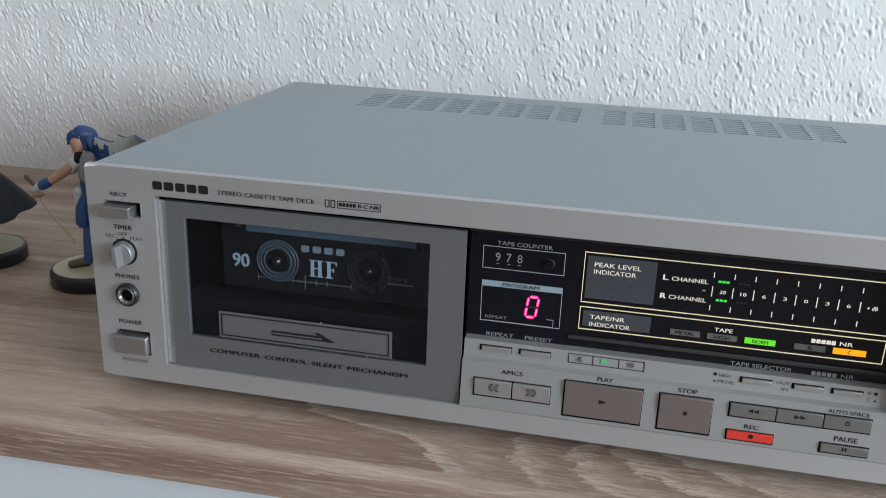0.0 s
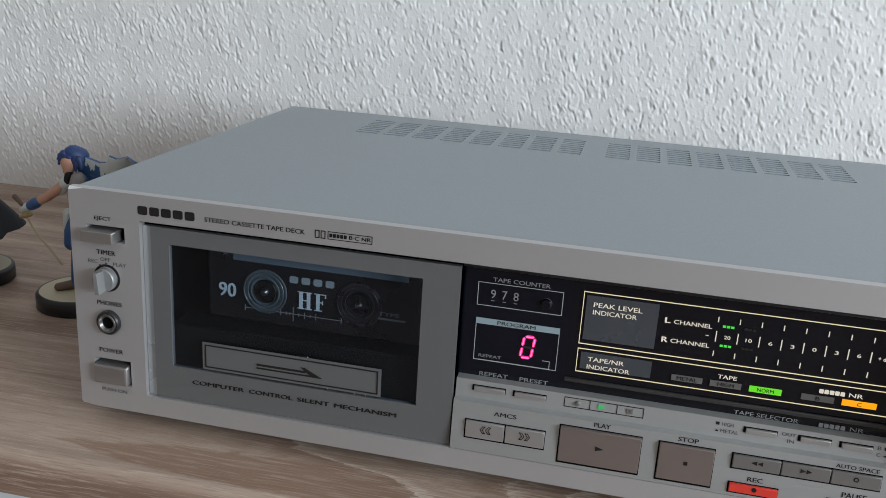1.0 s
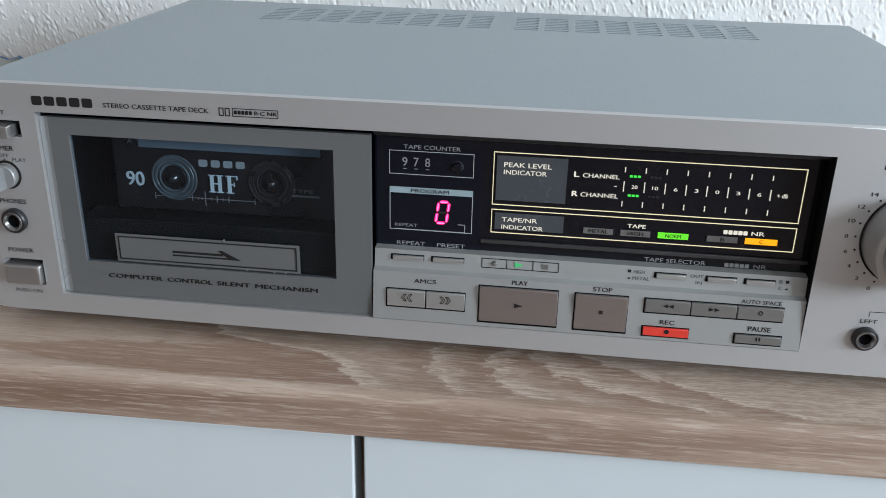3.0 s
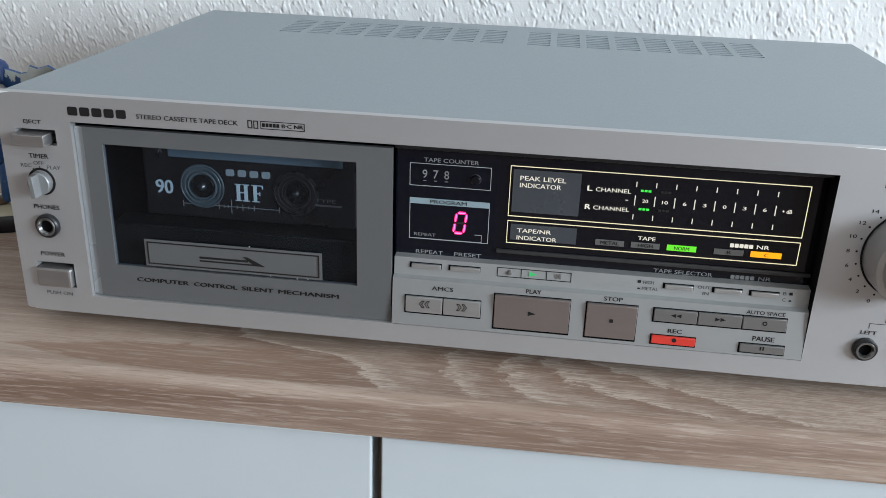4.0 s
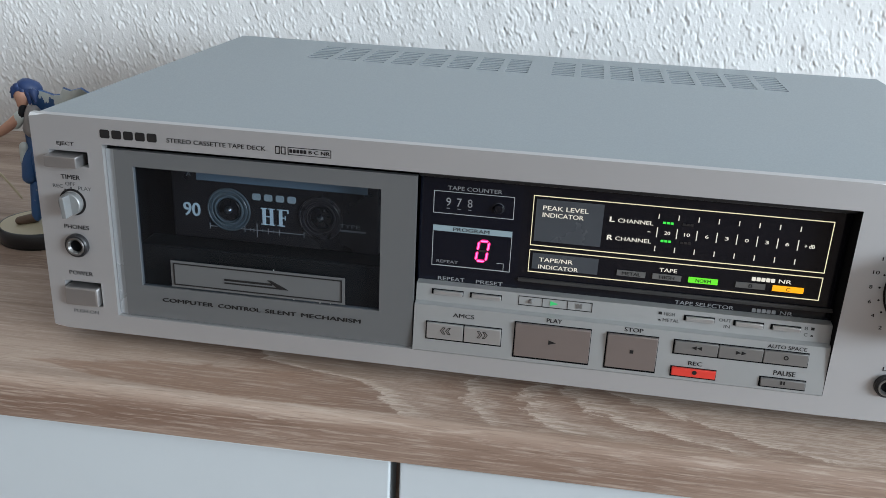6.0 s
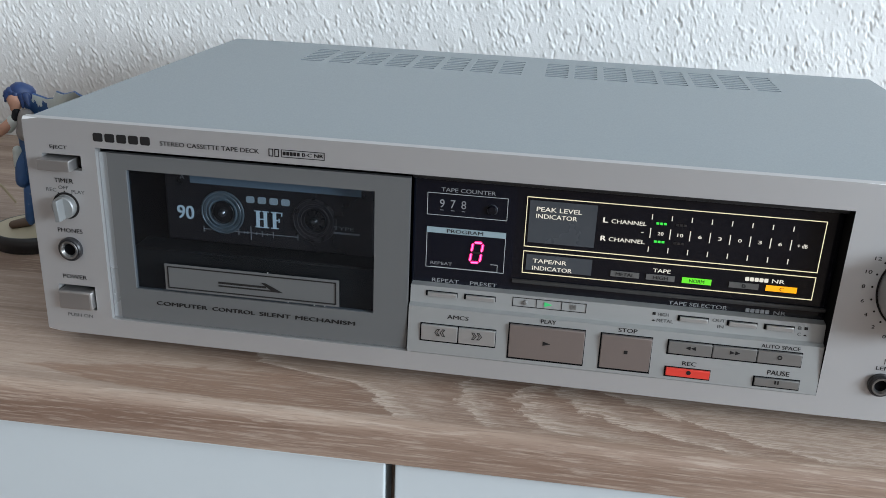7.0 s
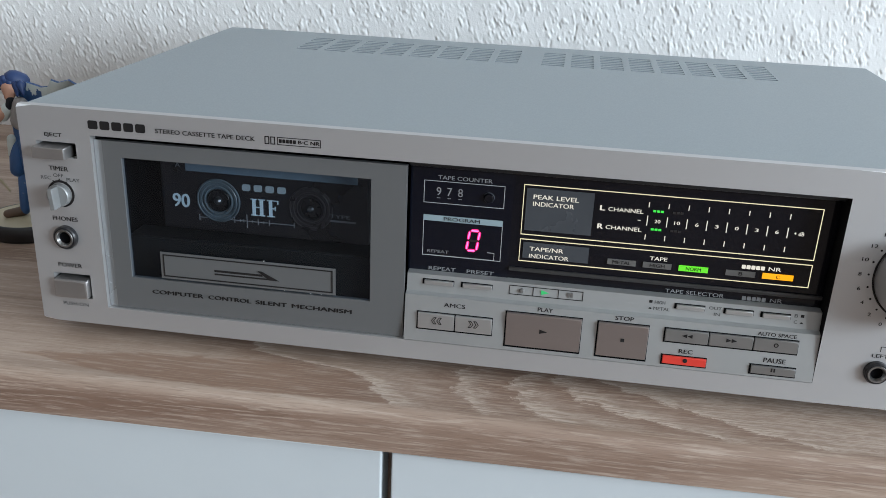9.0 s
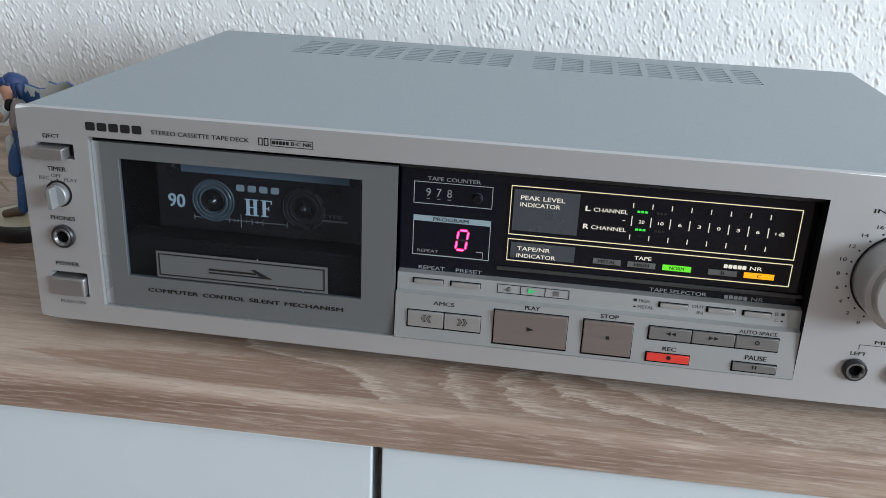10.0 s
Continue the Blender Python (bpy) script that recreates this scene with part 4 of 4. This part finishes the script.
text("legend_channel_right", "CHANNEL", 0.2646, 0.2799, 0.0770, 0.0788, LY, LIT_WHITE, display)
for i in range(8):
    x = 0.2819 + i * 0.00834
    for z0, z1 in ((0.0884, 0.0906), (0.0800, 0.0845), (0.0736, 0.0759)):
        part("tick", rect(x - 0.00018, x + 0.00018, z0, z1, DY - 0.0002), LIT_WHITE, display)
for i, s in enumerate(("20", "10", "6", "3", "0", "3", "6")):
    x = 0.2862 + i * 0.00828
    hw = 0.0012 if len(s) == 2 else 0.00075
    text("level_number", s, x - hw, x + hw, 0.0815, 0.0830, DY, LIT_WHITE, display)
text("legend_db", "+ dB", 0.3429, 0.3470, 0.0814, 0.0831, DY, LIT_WHITE, display)
part("minus_sign", rect(0.2779, 0.2791, 0.0820, 0.0822, DY - 0.0002), LIT_WHITE, display)
for z, lit in ((0.0868, 1), (0.0785, 1)):
    for g in range(2):
        for k in range(3):
            x = 0.2845 + g * 0.0083 + k * 0.0016
            part("level_lamp", rect(x - 0.0006, x + 0.0006, z - 0.00045, z + 0.00045, DY - 0.0002), LIT_DOT if g < lit else OFF_DOT, display, "lit green level lamp" if g < lit else "unlit level lamp")
text("legend_tape", "TAPE", 0.2851, 0.2926, 0.0643, 0.0660, DY, LIT_WHITE, display)
part("noise_word", letter_blocks(0.3242, 0.3338, 0.0644, 0.0661, 5, LY), LIT_WHITE, display)
text("legend_nr", "NR", 0.3354, 0.3406, 0.0644, 0.0661, DY, LIT_WHITE, display)
for x0, x1, s, m, lab in ((0.2671, 0.2795, "METAL", OFF_LAMP, "unlit metal tape lamp"), (0.2825, 0.2948, "HIGH", OFF_LAMP, "unlit high tape lamp"), (0.2979, 0.3104, "NORM", LIT_GREEN, "lit green normal tape lamp"), (0.3179, 0.3303, "B", OFF_LAMP, "unlit noise reduction lamp"), (0.3333, 0.3462, "C", LIT_ORANGE, "lit orange noise reduction lamp")):
    lamp_part = part("indicator_lamp", rect(x0, x1, 0.0606, 0.0632, DY - 0.0003), m, display, lab)
    hw = 0.0016 * len(s) / 2
    text("lamp_word", s, (x0 + x1) / 2 - hw, (x0 + x1) / 2 + hw, 0.0611, 0.0627, DY - 0.0003, PRINT_DARK, lamp_part)
text("legend_selector", "TAPE SELECTOR", 0.2936, 0.3188, 0.0497, 0.0515, DY, PRINT_GREY, display)
part("selector_word", letter_blocks(0.3266, 0.3366, 0.0497, 0.0515, 5, DY - 0.0003), PRINT_DIM, display)
text("legend_selector_nr", "NR", 0.3384, 0.3436, 0.0497, 0.0515, DY, PRINT_DIM, display)

# input knob and its dial
KX, KZ = 0.3943, 0.0708
part("knob_gap", lathe([(0.0192, -0.0002), (0.0200, -0.0002), (0.0200, 0.0003)], KX, KZ, 72), PRINT_DARK, deck, "dark gap round the input knob")
knob = part("input_knob", lathe([(0.0192, 0.0), (0.0186, -0.0150), (0.0182, -0.0158), (0.0160, -0.0162)], KX, KZ, 72), KEY_SILVER, deck, "large silver input level knob", smooth=True)
part("knob_cap", lathe([(0.0160, -0.0162), (0.0157, -0.0205), (0.0150, -0.0213), (0.0120, -0.0215), (0, -0.0215)], KX, KZ, 72), KEY_SILVER, knob, "bright turned cap", smooth=True)
for i in range(11):
    a = radians(240 - i * 15)
    dx, dz = KX + 0.0217 * math.cos(a), KZ + 0.0217 * math.sin(a)
    part("dial_dot", lathe([(0, -0.00012), (0.00045, -0.00012), (0.00045, 0.0001)], dx, dz, 12), PRINT_DARK, deck)
    s = str(i * 2)
    hw = 0.00065 * len(s)
    nx, nz = KX + 0.0252 * math.cos(a), KZ + 0.0252 * math.sin(a)
    text("dial_number", s, nx - hw, nx + hw, nz - 0.0008, nz + 0.0008, FACE, PRINT_DARK, deck)
text("legend_input", "INPUT", 0.3778, 0.3935, 0.0986, 0.1004, FACE, PRINT_DARK, deck, bold=0.00008)
text("legend_mic", "MIC", 0.3906, 0.3980, 0.0394, 0.0412, FACE, PRINT_DARK, deck, bold=0.00008)
text("legend_mic_left", "LEFT", 0.3816, 0.3882, 0.0333, 0.0350, FACE, PRINT_DARK, deck)
text("legend_mic_right", "RIGHT", 0.4000, 0.4080, 0.0333, 0.0350, FACE, PRINT_DARK, deck)
part("mic_bracket", rect(0.3845, 0.4040, 0.0384, 0.0386, -0.00015, rect(0.3845, 0.3847, 0.0362, 0.0384, -0.00015)), PRINT_DARK, deck)


# ---- figurines on the sideboard ----
FIG_BLUE = shader("blue_paint", (0.030, 0.090, 0.23), 0.45, vary=0.15, grain=(400, 400, 400))
cloth_nodes = FIG_BLUE.node_tree.nodes
patch = cloth_nodes.new("ShaderNodeTexNoise")
patch.inputs["Scale"].default_value, patch.inputs["Detail"].default_value = 170.0, 3.0
FIG_BLUE.node_tree.links.new(next(k for k in cloth_nodes if k.type == "TEX_COORD").outputs["Object"], patch.inputs["Vector"])
edge = cloth_nodes.new("ShaderNodeMapRange")
edge.inputs["From Min"].default_value, edge.inputs["From Max"].default_value = 0.66, 0.70
FIG_BLUE.node_tree.links.new(patch.outputs["Fac"], edge.inputs["Value"])
tint = cloth_nodes.new("ShaderNodeMix")
tint.data_type = "RGBA"
tint.inputs[7].default_value = (0.16, 0.20, 0.27, 1)
FIG_BLUE.node_tree.links.new(edge.outputs[0], tint.inputs[0])
FIG_BLUE.node_tree.links.new(next(k for k in cloth_nodes if k.type == "VECT_MATH").outputs[0], tint.inputs[6])
FIG_BLUE.node_tree.links.new(tint.outputs[2], cloth_nodes["Principled BSDF"].inputs["Base Color"])
FIG_HAIR = shader("blue_hair_paint", (0.016, 0.042, 0.135), 0.45, vary=0.15, grain=(400, 400, 400))
FIG_WHITE = shader("pale_paint", (0.55, 0.60, 0.58), 0.5, vary=0.1, grain=(400, 400, 400))
FIG_VEST = shader("grey_vest_paint", (0.26, 0.245, 0.24), 0.5, vary=0.15, grain=(300, 300, 300))
FIG_SKIN = shader("skin_paint", (0.50, 0.27, 0.19), 0.5, vary=0.08, grain=(400, 400, 400))
FIG_DARK = shader("dark_cloth_paint", (0.010, 0.011, 0.015), 0.55, vary=0.3, grain=(150, 150, 60), spec=0.25)
FIG_GOLD = shader("dull_gold_paint", (0.34, 0.24, 0.10), 0.5, vary=0.15, grain=(400, 400, 400))
FIG_BROWN = shader("brown_paint", (0.12, 0.075, 0.05), 0.6, vary=0.15, grain=(400, 400, 400))
STAND_TOP = shader("beige_stand", (0.45, 0.39, 0.27), 0.5, vary=0.06)
FIG_PAINTS = [FIG_BLUE, FIG_WHITE, FIG_SKIN, FIG_DARK, FIG_GOLD, FIG_BROWN, BLACK, STAND_TOP, FIG_HAIR, FIG_VEST]


def limb(bm, a, b, ra, rb, paint, flat=1.0, n=14):
    """A tapering rounded limb from a to b; flat squeezes it along y."""
    a, b = Vector(a), Vector(b)
    way = b - a
    turn = way.to_track_quat("Z", "Y").to_matrix() if way.length > 1e-6 else Matrix.Identity(3)
    prof = [(math.sin(t) * ra, -math.cos(t) * ra) for t in [radians(d) for d in (0, 30, 60, 90)]]
    prof += [(math.sin(t) * rb, way.length - math.cos(t) * rb) for t in [radians(d) for d in (90, 120, 150, 180)]]
    start = len(bm.faces)
    rings = []
    for r, z in prof:
        ring = []
        for i in range(n if r > 1e-6 else 1):
            t = 2 * math.pi * i / n
            p = turn @ Vector((r * math.cos(t), r * math.sin(t), z))
            p.y *= flat
            ring.append(bm.verts.new(a + p))
        rings.append(ring)
    for p, q in zip(rings, rings[1:]):
        for i in range(n):
            j = (i + 1) % n
            f = bm.faces.new((p[0], q[j], q[i])) if len(p) == 1 else bm.faces.new((p[i], p[j], q[0])) if len(q) == 1 else bm.faces.new((p[i], p[j], q[j], q[i]))
            f.material_index = paint


def stand(bm, cx, cy, r=0.0260):
    for profile, paint in (([(0, 0.0), (r - 0.001, 0.0), (r, 0.001), (r, 0.0085), (r - 0.0012, 0.0102), (r - 0.0022, 0.0102)], 6), ([(r - 0.0022, 0.0101), (0, 0.0103)], 7)):
        old = set(bm.faces)
        lathe(profile, cx, 0, 56, bm, "z", cy)
        for f in bm.faces:
            if f not in old:
                f.material_index = paint


def cloth(bm, rows, paint, thick=0.0016):
    """A folded sheet through rows of points, with thickness."""
    grid = [[(bm.verts.new(p), bm.verts.new(Vector(p) + Vector((0, thick, thick * 0.3)))) for p in row] for row in rows]
    for i in range(len(grid) - 1):
        for j in range(len(grid[0]) - 1):
            q = (grid[i][j], grid[i + 1][j], grid[i + 1][j + 1], grid[i][j + 1])
            for k in (0, 1):
                bm.faces.new([v[k] for v in (q if k else q[::-1])]).material_index = paint(i, j)
    edge = [grid[0][j] for j in range(len(grid[0]))] + [grid[i][-1] for i in range(1, len(grid))] + [grid[-1][j] for j in range(len(grid[0]) - 2, -1, -1)] + [grid[i][0] for i in range(len(grid) - 2, 0, -1)]
    for a, b in zip(edge, edge[1:] + edge[:1]):
        bm.faces.new((a[0], b[0], b[1], a[1])).material_index = paint(0, len(grid[0]))


def build_swordsman():
    bm = bmesh.new()
    cx, y = -0.0855, 0.1265
    stand(bm, cx, y)
    limb(bm, (-0.0885, y - 0.002, 0.013), (-0.0950, y - 0.008, 0.0125), 0.0032, 0.0026, 5)
    limb(bm, (-0.0868, y - 0.002, 0.014), (-0.0855, y, 0.034), 0.0030, 0.0040, 0)
    limb(bm, (-0.0700, y + 0.006, 0.014), (-0.0790, y + 0.002, 0.036), 0.0034, 0.0044, 0)
    limb(bm, (-0.0700, y + 0.006, 0.0125), (-0.0750, y - 0.002, 0.0125), 0.0030, 0.0026, 5)
    limb(bm, (-0.0885, y - 0.001, 0.040), (-0.0870, y, 0.056), 0.0048, 0.0052, 0)
    limb(bm, (-0.0790, y, 0.040), (-0.0800, y, 0.058), 0.0056, 0.0062, 0)
    limb(bm, (-0.0822, y, 0.056), (-0.0815, y, 0.078), 0.0056, 0.0072, 0, 0.8)
    limb(bm, (-0.0880, y - 0.004, 0.0600), (-0.0905, y - 0.003, 0.0500), 0.0028, 0.0016, 1)
    limb(bm, (-0.0865, y - 0.006, 0.0790), (-0.0900, y - 0.006, 0.0740), 0.0036, 0.0030, 1)
    limb(bm, (-0.0850, y - 0.007, 0.0800), (-0.0840, y - 0.006, 0.0850), 0.0020, 0.0022, 3)
    limb(bm, (-0.0800, y - 0.005, 0.0720), (-0.0785, y - 0.005, 0.0820), 0.0056, 0.0046, 9)
    limb(bm, (-0.0850, y - 0.005, 0.0865), (-0.0845, y - 0.004, 0.0905), 0.0030, 0.0054, 2)
    limb(bm, (-0.0834, y - 0.001, 0.0955), (-0.0805, y + 0.001, 0.0945), 0.0061, 0.0056, 8)
    for dx, dz, ex, ez in ((-0.0885, 0.0950, -0.0900, 0.0905), (-0.0870, 0.0965, -0.0905, 0.0935), (-0.0858, 0.0955, -0.0868, 0.0915), (-0.0835, 0.0950, -0.0828, 0.0905), (-0.0770, 0.0940, -0.0752, 0.0885), (-0.0795, 0.0935, -0.0790, 0.0875)):
        limb(bm, (dx, y - 0.005, dz), (ex, y - 0.006, ez), 0.0026, 0.0008, 8)
    limb(bm, (-0.0880, y - 0.006, 0.0775), (-0.0965, y - 0.010, 0.0705), 0.0034, 0.0028, 2)
    limb(bm, (-0.0965, y - 0.010, 0.0705), (-0.1030, y - 0.012, 0.0665), 0.0028, 0.0024, 2)
    limb(bm, (-0.1030, y - 0.012, 0.0665), (-0.1065, y - 0.012, 0.0645), 0.0034, 0.0032, 0)
    limb(bm, (-0.1085, y - 0.012, 0.0635), (-0.1120, y - 0.012, 0.0615), 0.0028, 0.0026, 1)
    limb(bm, (-0.1115, y - 0.013, 0.0640), (-0.1165, y - 0.013, 0.0690), 0.0011, 0.0015, 5)
    limb(bm, (-0.1130, y - 0.013, 0.0570), (-0.1070, y - 0.013, 0.0590), 0.0014, 0.0014, 4)
    path = [(-0.1095, 0.0580), (-0.1060, 0.0510), (-0.1005, 0.0445), (-0.0940, 0.0375), (-0.0880, 0.0300)]
    for (xa, za), (xb, zb) in zip(path, path[1:]):
        limb(bm, (xa, y - 0.013, za), (xb, y - 0.013, zb), 0.0009, 0.0008, 7, 0.6)
    rows = []
    for i in range(81):
        u = i / 80
        row = []
        for j in range(41):
            v = j / 40
            x = -0.0815 + u * 0.040
            top = float(np.interp(x, (-0.0815, -0.0750, -0.0670, -0.0620, -0.0590, -0.0520, -0.0455, -0.0415), (0.0990, 0.0945, 0.0920, 0.0930, 0.0975, 0.0970, 0.0990, 0.0955)))
            low = 0.0640 + 0.020 * u ** 1.5 + 0.002 * math.sin(u * 9)
            row.append((x, y - 0.002 + 0.006 * math.sin(v * 3 + u * 6) * u + 0.004 * v, top + (low - top) * v))
        rows.append(row)
    cloth(bm, rows, lambda i, j: 1 if j / 40 < 0.16 + 1.7 * max(0.0, i / 80 - 0.36) + 0.10 * math.sin(i * 0.44) * (i > 15) + 0.04 * math.sin(i * 1.3) else 0)
    return bm


def build_dark_figure():
    bm = bmesh.new()
    cx, y = -0.1735, 0.1385
    stand(bm, cx, y)
    limb(bm, (cx + 0.004, y - 0.002, 0.011), (cx + 0.003, y, 0.045), 0.0036, 0.0044, 3)
    limb(bm, (cx - 0.008, y + 0.002, 0.011), (cx - 0.004, y, 0.045), 0.0036, 0.0044, 3)
    n, old = 32, None
    for k in range(8):
        u = k / 7
        ring = []
        for i in range(n):
            t = 2 * math.pi * i / n
            r = 0.0075 + 0.0300 * u ** 0.8 + 0.0022 * u * math.sin(t * 7) + 0.0012 * u * math.sin(t * 13 + 1)
            z = 0.0660 - 0.0330 * u + 0.003 * u * math.sin(t * 3 + 0.5) + (0.005 * u * math.cos(t))
            ring.append(bm.verts.new((cx + r * math.cos(t), y + 0.8 * r * math.sin(t), z)))
        if old:
            for i in range(n):
                bm.faces.new((old[i], old[(i + 1) % n], ring[(i + 1) % n], ring[i])).material_index = 3
        old = ring
    low = bm.verts.new((cx, y, 0.046))
    for i in range(n):
        bm.faces.new((old[i], old[(i + 1) % n], low)).material_index = 3
    limb(bm, (cx, y, 0.0640), (cx, y, 0.0810), 0.0078, 0.0088, 3, 0.8)
    limb(bm, (cx + 0.009, y - 0.001, 0.0800), (cx + 0.0150, y - 0.002, 0.0660), 0.0030, 0.0024, 3)
    limb(bm, (cx + 0.0152, y - 0.002, 0.0650), (cx + 0.0150, y - 0.003, 0.0690), 0.0024, 0.0020, 1)
    limb(bm, (cx - 0.009, y - 0.001, 0.0800), (cx - 0.0160, y - 0.002, 0.0660), 0.0030, 0.0024, 3)
    limb(bm, (cx, y, 0.0900), (cx, y - 0.001, 0.0960), 0.0060, 0.0070, 2)
    limb(bm, (cx + 0.001, y + 0.002, 0.0985), (cx + 0.002, y + 0.003, 0.0930), 0.0078, 0.0070, 3)
    return bm


tagged(part("figurine", build_swordsman(), FIG_PAINTS, smooth=70), "small painted figurine with blue cape and sword, round stand", "figurine", "figurines on the sideboard")
tagged(part("figurine", build_dark_figure(), FIG_PAINTS, smooth=70), "small figurine in a dark flared coat, round stand", "figurine", "figurines on the sideboard")
